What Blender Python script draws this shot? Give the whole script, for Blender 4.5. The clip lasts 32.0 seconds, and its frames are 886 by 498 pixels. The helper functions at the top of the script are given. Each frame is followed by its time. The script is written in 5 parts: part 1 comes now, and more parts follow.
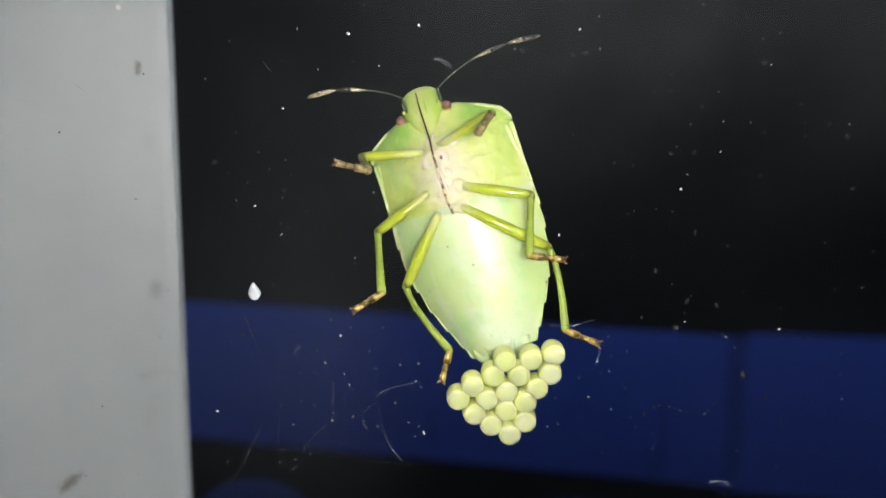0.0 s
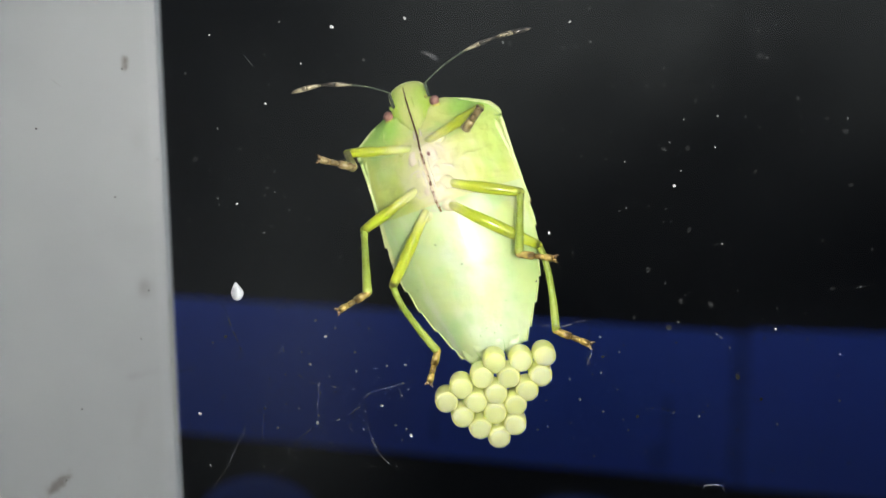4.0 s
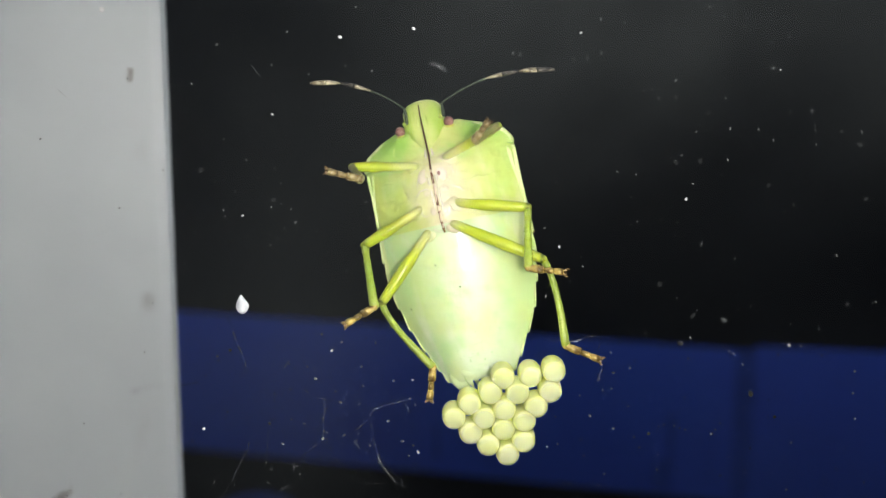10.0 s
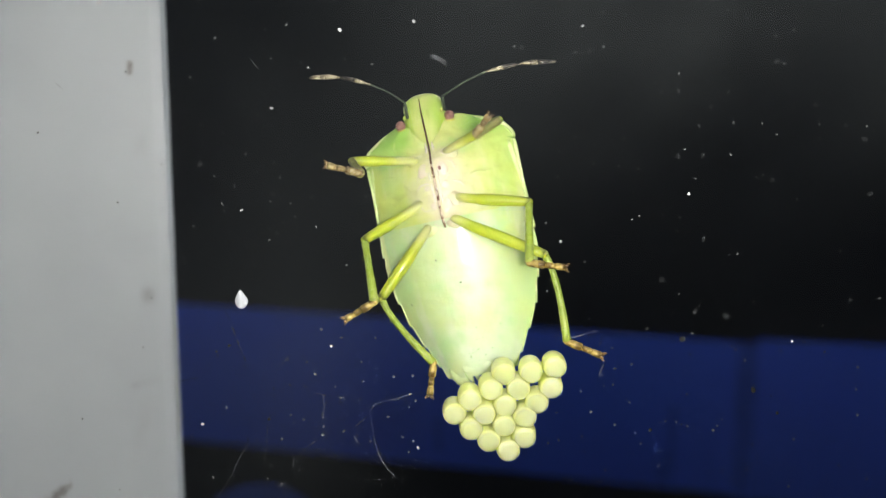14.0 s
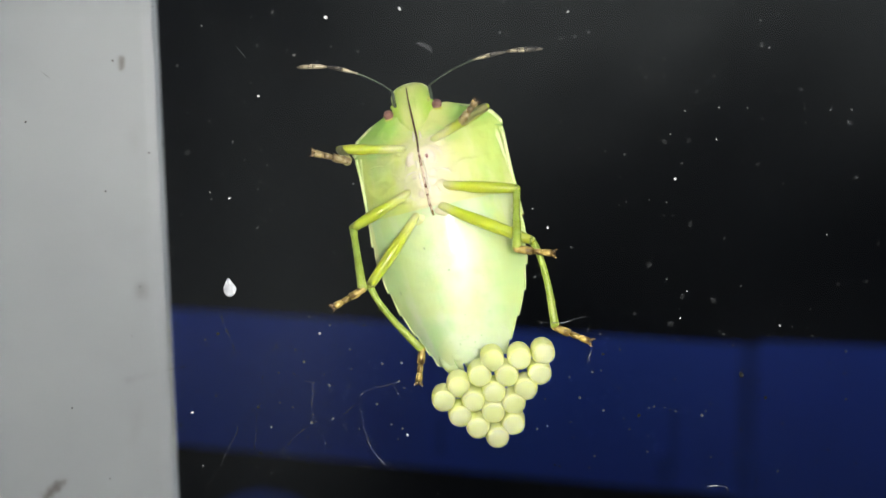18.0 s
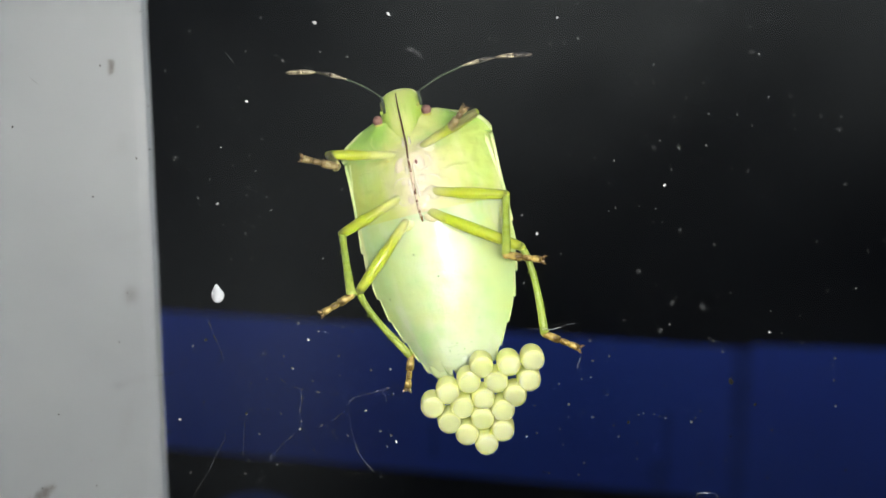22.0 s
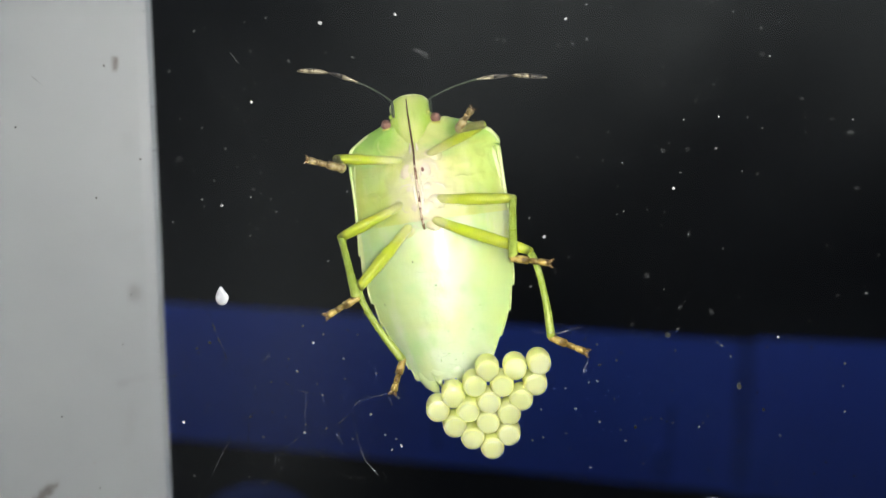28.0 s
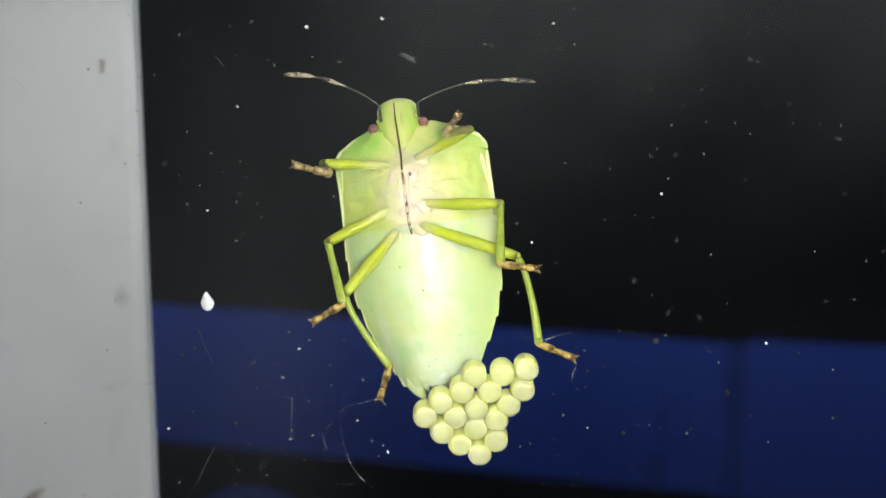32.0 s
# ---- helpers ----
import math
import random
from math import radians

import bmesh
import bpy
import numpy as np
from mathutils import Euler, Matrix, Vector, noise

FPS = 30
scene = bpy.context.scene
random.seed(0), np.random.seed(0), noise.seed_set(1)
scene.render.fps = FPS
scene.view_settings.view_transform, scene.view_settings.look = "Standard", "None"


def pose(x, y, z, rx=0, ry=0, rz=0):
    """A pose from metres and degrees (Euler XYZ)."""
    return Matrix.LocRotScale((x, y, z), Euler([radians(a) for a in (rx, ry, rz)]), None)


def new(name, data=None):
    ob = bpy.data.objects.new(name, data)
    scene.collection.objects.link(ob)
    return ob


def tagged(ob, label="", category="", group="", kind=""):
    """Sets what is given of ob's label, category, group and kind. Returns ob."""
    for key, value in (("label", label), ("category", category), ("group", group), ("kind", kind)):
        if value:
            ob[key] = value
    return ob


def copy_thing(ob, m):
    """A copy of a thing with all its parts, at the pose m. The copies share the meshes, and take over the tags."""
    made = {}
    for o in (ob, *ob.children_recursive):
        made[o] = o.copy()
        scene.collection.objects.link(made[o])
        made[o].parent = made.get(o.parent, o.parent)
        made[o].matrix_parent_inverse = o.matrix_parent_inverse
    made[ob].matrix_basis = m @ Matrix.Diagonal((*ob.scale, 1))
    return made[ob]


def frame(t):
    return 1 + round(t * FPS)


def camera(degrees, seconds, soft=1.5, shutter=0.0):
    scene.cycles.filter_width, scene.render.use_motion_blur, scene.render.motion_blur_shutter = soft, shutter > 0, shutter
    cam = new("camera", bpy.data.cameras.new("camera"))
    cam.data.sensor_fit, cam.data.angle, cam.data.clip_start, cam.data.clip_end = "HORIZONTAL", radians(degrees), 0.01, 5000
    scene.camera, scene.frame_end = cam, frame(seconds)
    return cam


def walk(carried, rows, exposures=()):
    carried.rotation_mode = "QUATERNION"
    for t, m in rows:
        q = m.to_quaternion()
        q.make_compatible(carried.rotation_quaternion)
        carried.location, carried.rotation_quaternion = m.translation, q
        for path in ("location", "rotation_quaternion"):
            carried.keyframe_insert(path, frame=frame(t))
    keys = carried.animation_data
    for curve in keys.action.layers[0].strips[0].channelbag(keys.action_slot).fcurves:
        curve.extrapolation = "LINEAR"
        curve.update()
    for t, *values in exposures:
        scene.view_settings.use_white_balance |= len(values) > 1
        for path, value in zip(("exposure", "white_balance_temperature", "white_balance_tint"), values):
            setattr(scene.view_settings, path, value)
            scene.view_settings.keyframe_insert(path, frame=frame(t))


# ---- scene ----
MM = 0.001


def sight(x, y, z, pitch, roll, yaw):
    """A camera pose from millimetres and degrees; it looks along +y when all turns are zero."""
    return pose(x * MM, y * MM, z * MM, 0, 0, yaw) @ pose(0, 0, 0, 90 + pitch) @ pose(0, 0, 0, 0, 0, -roll)


# seconds, place in millimetres, pitch, roll and yaw in degrees
PATH = [
    (0, 0.017, -55.863, 0.217, -9.265, -0.057, -0.157),
    (0.5, 0.149, -55.600, 0.154, -9.394, 0.172, -0.252),
    (1, 0.135, -55.311, 0.156, -9.674, 0.215, -0.292),
    (1.5, 0.164, -55.086, 0.039, -9.661, 0.230, -0.302),
    (2, 0.438, -54.592, 0.776, -9.785, 0.217, -0.019),
    (2.5, 0.700, -54.378, 0.658, -10.166, 0.163, -0.147),
    (3, 0.740, -54.373, 0.657, -10.156, 0.134, 0.068),
    (3.5, 0.927, -54.474, 0.163, -9.676, 0.079, 0.144),
    (5.5, 0.945, -54.408, 0.114, -9.345, 0.092, -0.321),
    (6, 0.620, -54.136, 0.554, -9.304, -0.092, -0.128),
    (6.5, 0.892, -54.004, 0.211, -9.354, 0.062, 0.061),
    (7, 1.054, -53.793, 0.324, -9.437, 0.085, -0.183),
    (7.5, 0.817, -53.881, 0.133, -9.085, -0.015, -0.021),
    (8, 1.077, -53.537, 0.370, -8.889, 0.018, 0.011),
    (8.5, 0.937, -53.527, 0.383, -8.590, -0.065, -0.008),
    (9, 0.677, -53.772, 0.035, -8.451, -0.059, 0.223),
    (9.5, 0.658, -53.808, -0.063, -8.483, -0.123, 0.237),
    (10, 0.649, -53.732, -0.138, -8.572, -0.139, 0.250),
    (10.5, 0.535, -53.756, -0.189, -8.498, -0.177, 0.237),
    (11, 0.649, -53.707, -0.052, -8.692, -0.159, 0.293),
    (11.5, 0.610, -53.690, -0.188, -8.585, -0.132, 0.260),
    (12, 0.688, -53.655, -0.249, -8.775, -0.141, 0.429),
    (12.5, 0.586, -53.582, -0.160, -8.831, -0.136, 0.470),
    (13, 0.545, -53.601, -0.174, -8.816, -0.167, 0.412),
    (13.5, 0.701, -53.406, -0.071, -8.903, -0.183, 0.322),
    (15.5, 0.772, -53.276, -0.146, -9.103, -0.099, 0.653),
    (16, 1.128, -53.295, -0.484, -9.007, 0.014, 0.627),
    (16.5, 1.272, -53.344, -0.612, -8.969, 0.094, 0.650),
    (17, 1.362, -53.423, -0.800, -9.032, 0.092, 0.470),
    (17.5, 1.287, -53.687, -1.062, -8.961, 0.181, 0.670),
    (18, 1.485, -53.593, -1.032, -8.703, 0.222, 0.457),
    (18.5, 1.597, -53.444, -0.892, -8.720, 0.149, 0.364),
    (19, 1.663, -53.357, -0.983, -8.865, 0.150, 0.255),
    (19.5, 1.723, -53.335, -0.976, -8.780, 0.148, 0.226),
    (20, 1.752, -53.344, -1.098, -8.677, 0.155, 0.146),
    (20.5, 1.607, -53.421, -1.102, -8.601, 0.142, 0.202),
    (21, 1.695, -53.469, -1.234, -8.461, 0.139, 0.220),
    (21.5, 1.773, -53.409, -1.052, -8.392, 0.108, 0.063),
    (22, 1.735, -53.377, -0.878, -8.550, 0.087, 0.098),
    (22.5, 1.884, -52.923, -0.291, -8.925, 0.039, 0.447),
    (23, 1.988, -53.163, -0.575, -8.931, 0.001, -0.012),
    (23.5, 1.783, -53.186, -0.503, -8.917, 0.009, 0.206),
    (24, 2.030, -52.985, -0.523, -8.976, 0.029, -0.026),
    (24.5, 2.019, -53.025, -0.545, -9.002, 0.016, -0.067),
    (25, 2.163, -52.836, -0.313, -9.094, -0.009, -0.107),
    (25.5, 2.108, -52.885, -0.385, -9.087, 0.013, -0.193),
    (27.5, 2.059, -52.702, -0.634, -8.879, -0.017, -0.033),
    (28, 1.609, -52.812, -0.344, -9.054, -0.088, 0.320),
    (28.5, 1.365, -53.135, -0.551, -9.185, -0.057, 0.424),
    (29, 1.590, -53.077, -1.011, -9.064, -0.020, 0.210),
    (29.5, 1.595, -52.980, -0.788, -8.973, -0.120, 0.227),
    (30, 1.668, -52.907, -0.850, -9.010, -0.136, 0.188),
    (30.5, 1.707, -52.849, -0.700, -9.063, -0.072, 0.203),
    (31, 1.743, -52.677, -0.410, -9.067, -0.162, 0.041),
    (31.5, 2.070, -52.525, 0.140, -9.113, -0.183, -0.060),
    (32, 1.864, -52.504, -0.198, -8.948, -0.228, -0.148),
]
cam = camera(48, 32.0, soft=1.35)
cam.data.dof.use_dof, cam.data.dof.focus_distance, cam.data.dof.aperture_fstop = True, 0.0548, 45.0
walk(cam, [(t, sight(*row)) for t, *row in PATH], [(0, -0.13), (3.0, -0.11), (6.0, 0.0), (32.0, 0.0)])

# ---- light: night outside lifted by bluish fill, one small lamp beside the lens ----
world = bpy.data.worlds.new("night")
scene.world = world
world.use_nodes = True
# raised well above night level so that the blue boards are lit evenly
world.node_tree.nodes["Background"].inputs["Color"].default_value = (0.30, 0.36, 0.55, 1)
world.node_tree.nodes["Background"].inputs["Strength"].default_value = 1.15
lamp_data = bpy.data.lights.new("camera_light", "POINT")
lamp_data.energy, lamp_data.color, lamp_data.shadow_soft_size = 0.073, (1.0, 0.985, 0.95), 0.0
lamp = new("camera_light", lamp_data)
lamp.matrix_world = pose(7.5 * MM, -56 * MM, 0.5 * MM)
scene.view_settings.exposure = 0.0


# ---- materials ----
def waxy(b, weight, scale, radius=(1.0, 0.9, 0.35), coat=0.0):
    """Light seeps into the thin skin; coat adds a clear gloss."""
    b.inputs["Subsurface Weight"].default_value, b.inputs["Subsurface Scale"].default_value = weight, scale
    b.inputs["Subsurface Radius"].default_value = radius
    b.inputs["Coat Weight"].default_value, b.inputs["Coat Roughness"].default_value = coat, 0.22


def material(name, colour, roughness=0.5, metal=0.0, spec=0.5):
    m = bpy.data.materials.new(name)
    m.use_nodes = True
    b = m.node_tree.nodes["Principled BSDF"]
    b.inputs["Base Color"].default_value = (*colour, 1)
    b.inputs["Roughness"].default_value, b.inputs["Metallic"].default_value = roughness, metal
    b.inputs["Specular IOR Level"].default_value = spec
    return m, m.node_tree.nodes, m.node_tree.links, b


def node(nodes, kind, **values):
    n = nodes.new(kind)
    for key, value in values.items():
        n.inputs[key].default_value = value
    return n


def mixed(nodes, links, factor, a, b):
    """A colour mix; a and b are colours or sockets, factor a socket or a number."""
    n = nodes.new("ShaderNodeMix")
    n.data_type = "RGBA"
    for index, value in ((0, factor), (6, a), (7, b)):
        if isinstance(value, bpy.types.NodeSocket):
            links.new(value, n.inputs[index])
        elif index == 0:
            n.inputs[0].default_value = value
        else:
            n.inputs[index].default_value = (*value, 1)
    return n.outputs[2]


def ramp(nodes, links, source, lo, hi, smooth=True):
    n = nodes.new("ShaderNodeMapRange")
    n.interpolation_type = "SMOOTHSTEP" if smooth else "LINEAR"
    n.inputs["From Min"].default_value, n.inputs["From Max"].default_value = lo, hi
    links.new(source, n.inputs["Value"])
    return n.outputs["Result"]


def noisy(nodes, links, scale, detail=4.0, where=None):
    n = node(nodes, "ShaderNodeTexNoise", Scale=scale, Detail=detail)
    if where is None:
        where = nodes.new("ShaderNodeTexCoord").outputs["Object"]
    links.new(where, n.inputs["Vector"])
    return n.outputs["Fac"]


def bumped(nodes, links, b, height, strength, distance):
    n = node(nodes, "ShaderNodeBump", Strength=strength, Distance=distance)
    links.new(height, n.inputs["Height"])
    links.new(n.outputs["Normal"], b.inputs["Normal"])


def mottled(name, a, c, scale, roughness=0.5, fine=0.0, bump=0.0, spec=0.5, lo=0.35, hi=0.65, metal=0.0, wax=0.0):
    m, nodes, links, b = material(name, a, roughness, metal, spec)
    f = ramp(nodes, links, noisy(nodes, links, scale), lo, hi)
    links.new(mixed(nodes, links, f, a, c), b.inputs["Base Color"])
    r = ramp(nodes, links, noisy(nodes, links, scale * 2.3), 0.2, 0.8)
    n = nodes.new("ShaderNodeMapRange")
    links.new(r, n.inputs["Value"])
    n.inputs["To Min"].default_value, n.inputs["To Max"].default_value = max(0.05, roughness - 0.08), min(1, roughness + 0.1)
    links.new(n.outputs["Result"], b.inputs["Roughness"])
    if bump:
        bumped(nodes, links, b, noisy(nodes, links, fine or scale * 8), bump, 0.0002)
    if wax:
        waxy(b, wax, 0.0005 if wax < 0.5 else 0.0026, (0.97, 1.0, 0.50))
    return m


def body_skin(name, inner, outer, edge, yellow, mint, pink=None, rough=0.33, half=4.5, middle=0.0, spread=(1.2, 4.6), corner=None, pale=None, coat=0.8):
    """Green skin that turns from inner at the midline to outer at the sides, with an edge line, mottled and finely pitted."""
    m, nodes, links, b = material(name, inner, rough)
    coord = nodes.new("ShaderNodeTexCoord").outputs["Object"]
    split = nodes.new("ShaderNodeSeparateXYZ")
    links.new(coord, split.inputs[0])
    off = nodes.new("ShaderNodeMath")
    off.operation = "ABSOLUTE"
    aside = nodes.new("ShaderNodeMath")
    aside.operation = "SUBTRACT"
    links.new(split.outputs["X"], aside.inputs[0])
    aside.inputs[1].default_value = middle * MM
    links.new(aside.outputs[0], off.inputs[0])
    blot = noisy(nodes, links, 420, 3, coord)
    wob = nodes.new("ShaderNodeMath")
    wob.operation = "MULTIPLY_ADD"
    links.new(blot, wob.inputs[0])
    wob.inputs[1].default_value = 0.0022 * spread[1] / 4.6
    links.new(off.outputs[0], wob.inputs[2])
    c = mixed(nodes, links, ramp(nodes, links, wob.outputs[0], spread[0] * MM, spread[1] * MM), inner, outer)
    tint = nodes.new("ShaderNodeMath")
    tint.operation = "MULTIPLY"
    links.new(ramp(nodes, links, noisy(nodes, links, 380, 4, coord), 0.35, 0.8), tint.inputs[0])
    tint.inputs[1].default_value = 0.85
    c = mixed(nodes, links, tint.outputs[0], c, yellow)
    c = mixed(nodes, links, ramp(nodes, links, noisy(nodes, links, 600, 5, coord), 0.48, 0.72), c, mint)
    streak = node(nodes, "ShaderNodeMapping", Scale=(1, 1, 0.35))
    links.new(coord, streak.inputs["Vector"])
    faint = nodes.new("ShaderNodeMath")
    faint.operation = "MULTIPLY"
    links.new(ramp(nodes, links, noisy(nodes, links, 750, 5, streak.outputs[0]), 0.48, 0.70), faint.inputs[0])
    faint.inputs[1].default_value = 0.55
    c = mixed(nodes, links, faint.outputs[0], c, pale or ((0.76, 0.79, 0.64) if not pink else (0.77, 0.78, 0.42)))
    if corner:
        ahead = nodes.new("ShaderNodeMath")
        ahead.operation = "MULTIPLY"
        links.new(ramp(nodes, links, split.outputs["Z"], 0.0056, 0.0066), ahead.inputs[0])
        links.new(ramp(nodes, links, wob.outputs[0], 0.0022, 0.0034), ahead.inputs[1])
        c = mixed(nodes, links, ahead.outputs[0], c, corner)
    if pink:
        near = ramp(nodes, links, wob.outputs[0], 0.0033, 0.0012)
        along = ramp(nodes, links, split.outputs["Z"], 0.0061, 0.0052)
        f = nodes.new("ShaderNodeMath")
        f.operation = "MULTIPLY"
        links.new(near, f.inputs[0])
        links.new(along, f.inputs[1])
        c = mixed(nodes, links, f.outputs[0], c, pink)
    c = mixed(nodes, links, ramp(nodes, links, off.outputs[0], half * MM - 0.0002, half * MM), c, edge)
    specks = ramp(nodes, links, noisy(nodes, links, 2600, 1, coord), 0.77, 0.81)
    c = mixed(nodes, links, specks, c, (0.10, 0.20, 0.06))
    links.new(c, b.inputs["Base Color"])
    wrinkle = nodes.new("ShaderNodeMath")
    wrinkle.operation = "MULTIPLY_ADD"
    links.new(noisy(nodes, links, 800 if pink else 420, 5, coord), wrinkle.inputs[0])
    wrinkle.inputs[1].default_value = 12.0 if pink else 8.0
    links.new(noisy(nodes, links, 3000, 3, coord), wrinkle.inputs[2])
    bumped(nodes, links, b, wrinkle.outputs[0], 0.36 if pink else 0.34, 0.00006)
    waxy(b, 0.30, 0.0006, coat=0.45 if pink else coat)
    b.inputs["Coat Roughness"].default_value = 0.16 if pink else 0.23
    return m


ABDOMEN = body_skin("abdomen_skin", (0.68, 0.79, 0.52), (0.55, 0.73, 0.28), (0.76, 0.84, 0.36), (0.68, 0.76, 0.24), (0.50, 0.73, 0.31), rough=0.40, coat=0.62)
THORAX = body_skin("thorax_skin", (0.70, 0.74, 0.27), (0.56, 0.70, 0.15), (0.66, 0.78, 0.30), (0.68, 0.71, 0.15), (0.52, 0.71, 0.19), pink=(0.77, 0.71, 0.46), rough=0.42)
FRONTSKIN = body_skin("shoulder_skin", (0.70, 0.74, 0.28), (0.54, 0.71, 0.16), (0.62, 0.78, 0.28), (0.60, 0.70, 0.15), (0.42, 0.68, 0.16), pink=(0.75, 0.73, 0.38), rough=0.42, corner=(0.34, 0.60, 0.09))
HEADSKIN = body_skin("head_skin", (0.64, 0.71, 0.24), (0.34, 0.56, 0.045), (0.30, 0.56, 0.05), (0.58, 0.65, 0.12), (0.46, 0.63, 0.12), rough=0.45, half=1.3, middle=-0.58, spread=(0.45, 1.35), pale=(0.66, 0.72, 0.25), coat=0.25)
BACKSKIN = mottled("back_skin", (0.16, 0.40, 0.05), (0.26, 0.50, 0.07), 900, 0.4, bump=0.3)
EDGESKIN = mottled("edge_skin", (0.78, 0.83, 0.40), (0.60, 0.76, 0.26), 1500, 0.32)


def thigh_skin():
    """Olive green, paler and yellower towards the hip, where the thigh starts."""
    m, nodes, links, b = material("leg_skin", (0.42, 0.49, 0.03), 0.45, 0.0, 0.4)
    coord = nodes.new("ShaderNodeTexCoord").outputs["Object"]
    split = nodes.new("ShaderNodeSeparateXYZ")
    links.new(coord, split.inputs[0])
    c = mixed(nodes, links, ramp(nodes, links, noisy(nodes, links, 700, 4, coord), 0.35, 0.65), (0.41, 0.49, 0.022), (0.47, 0.54, 0.045))
    wob = nodes.new("ShaderNodeMath")
    wob.operation = "MULTIPLY_ADD"
    links.new(noisy(nodes, links, 1500, 3, coord), wob.inputs[0])
    wob.inputs[1].default_value = 0.0008
    links.new(split.outputs["Z"], wob.inputs[2])
    c = mixed(nodes, links, ramp(nodes, links, wob.outputs[0], 0.0021, 0.0008), c, (0.66, 0.68, 0.25))
    links.new(c, b.inputs["Base Color"])
    bumped(nodes, links, b, noisy(nodes, links, 3000, 3, coord), 0.12, 0.0001)
    waxy(b, 1.0, 0.0015, coat=1.0)
    b.inputs["Coat Roughness"].default_value = 0.09
    return m


LEGSKIN = thigh_skin()
SHINSKIN = mottled("shin_skin", (0.25, 0.34, 0.035), (0.34, 0.42, 0.065), 900, 0.28, bump=0.25, spec=0.6)
FOOTSKIN = mottled("foot_skin", (0.13, 0.075, 0.014), (0.64, 0.47, 0.13), 2300, 0.20, spec=1.0, lo=0.36, hi=0.60, metal=0.30)
CLAWSKIN = mottled("claw_skin", (0.07, 0.04, 0.015), (0.30, 0.19, 0.07), 3000, 0.2, spec=0.9)
CREASE = mottled("crease_skin", (0.40, 0.55, 0.24), (0.54, 0.68, 0.36), 1500, 0.4)
SUTURE = mottled("suture", (0.44, 0.54, 0.16), (0.52, 0.60, 0.22), 1500, 0.4)
COXASKIN = mottled("coxa_skin", (0.68, 0.68, 0.26), (0.72, 0.68, 0.40), 1100, 0.3, wax=0.4)
STERNUM = mottled("sternum_skin", (0.80, 0.75, 0.62), (0.74, 0.72, 0.48), 900, 0.18, bump=0.3)
FRONTFOOT = mottled("front_foot", (0.17, 0.11, 0.035), (0.39, 0.32, 0.13), 1900, 0.25, spec=0.8)
OLIVESHIN = mottled("olive_shin", (0.20, 0.21, 0.045), (0.34, 0.31, 0.11), 1400, 0.34, spec=0.5)
EGGRIM = mottled("egg_rim", (0.56, 0.60, 0.24), (0.66, 0.70, 0.30), 2500, 0.5)
FEELERGREEN = mottled("feeler_green", (0.045, 0.066, 0.042), (0.10, 0.125, 0.07), 2500, 0.3)
FEELERPALE = mottled("feeler_pale", (0.46, 0.40, 0.26), (0.13, 0.10, 0.06), 4200, 0.3, lo=0.45, hi=0.62)
FEELERDARK = mottled("feeler_dark", (0.025, 0.022, 0.02), (0.20, 0.17, 0.13), 2200, 0.3)
EYESKIN = mottled("eye_skin", (0.24, 0.10, 0.085), (0.34, 0.17, 0.13), 5000, 0.28, bump=0.3)
OCELLUS = mottled("yellow_skin", (0.66, 0.62, 0.09), (0.56, 0.60, 0.12), 3000, 0.3)
BEAKSKIN = mottled("beak_skin", (0.07, 0.03, 0.012), (0.15, 0.07, 0.03), 2600, 0.25)
BEAKPALE = mottled("beak_pale", (0.16, 0.065, 0.028), (0.74, 0.60, 0.42), 3000, 0.2, lo=0.38, hi=0.52)
STERNPINK = mottled("sternum_pink", (0.78, 0.68, 0.53), (0.75, 0.70, 0.49), 1100, 0.34, bump=0.15, wax=0.4)

DUSTSKIN = mottled("dust", (0.105, 0.114, 0.112), (0.05, 0.057, 0.055), 3000, 0.7)
GREYDUST = mottled("grey_dust", (0.17, 0.18, 0.176), (0.085, 0.093, 0.09), 2500, 0.7)
BRIGHTDUST = mottled("bright_dust", (0.62, 0.62, 0.62), (0.46, 0.46, 0.46), 3000, 0.7)
FAINTDUST = mottled("faint_dust", (0.007, 0.009, 0.0105), (0.003, 0.0045, 0.005), 2500, 0.8)
DROPSKIN = mottled("dried_drop", (0.66, 0.68, 0.72), (0.56, 0.58, 0.62), 1500, 0.6, bump=0.2)
MOTHSKIN = mottled("moth_skin", (0.030, 0.024, 0.020), (0.012, 0.010, 0.010), 300, 0.7)
DARKSMUDGE = mottled("dark_smudge", (0.31, 0.29, 0.28), (0.25, 0.235, 0.225), 400, 0.8)
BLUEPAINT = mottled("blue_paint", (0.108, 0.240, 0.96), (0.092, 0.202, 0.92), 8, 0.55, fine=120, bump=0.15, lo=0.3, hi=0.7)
# blue_paint at about half strength; the lower boards' dimness sits in the colour
DIMBLUE = mottled("dim_blue_paint", (0.060, 0.128, 0.46), (0.040, 0.088, 0.34), 8, 0.6, fine=120, bump=0.15, lo=0.3, hi=0.7)
DARKBACK = mottled("dark_backdrop", (0.0085, 0.0105, 0.0108), (0.002, 0.0034, 0.0038), 3.2, 0.75, fine=90, bump=0.4, lo=0.3, hi=0.72)
# darker blue for the seams and the painted shade patch low on the board
SEAM = mottled("seam", (0.072, 0.168, 0.71), (0.062, 0.143, 0.61), 60, 0.7)
PLASTER = mottled("plaster", (0.50, 0.49, 0.47), (0.44, 0.43, 0.41), 3, 0.8, fine=80, bump=0.2)
GROUND = mottled("paving", (0.12, 0.115, 0.11), (0.07, 0.07, 0.068), 4, 0.85, fine=60, bump=0.4)
WOODFLOOR = mottled("floor_boards", (0.22, 0.14, 0.08), (0.15, 0.09, 0.05), 5, 0.5, fine=60, bump=0.2)


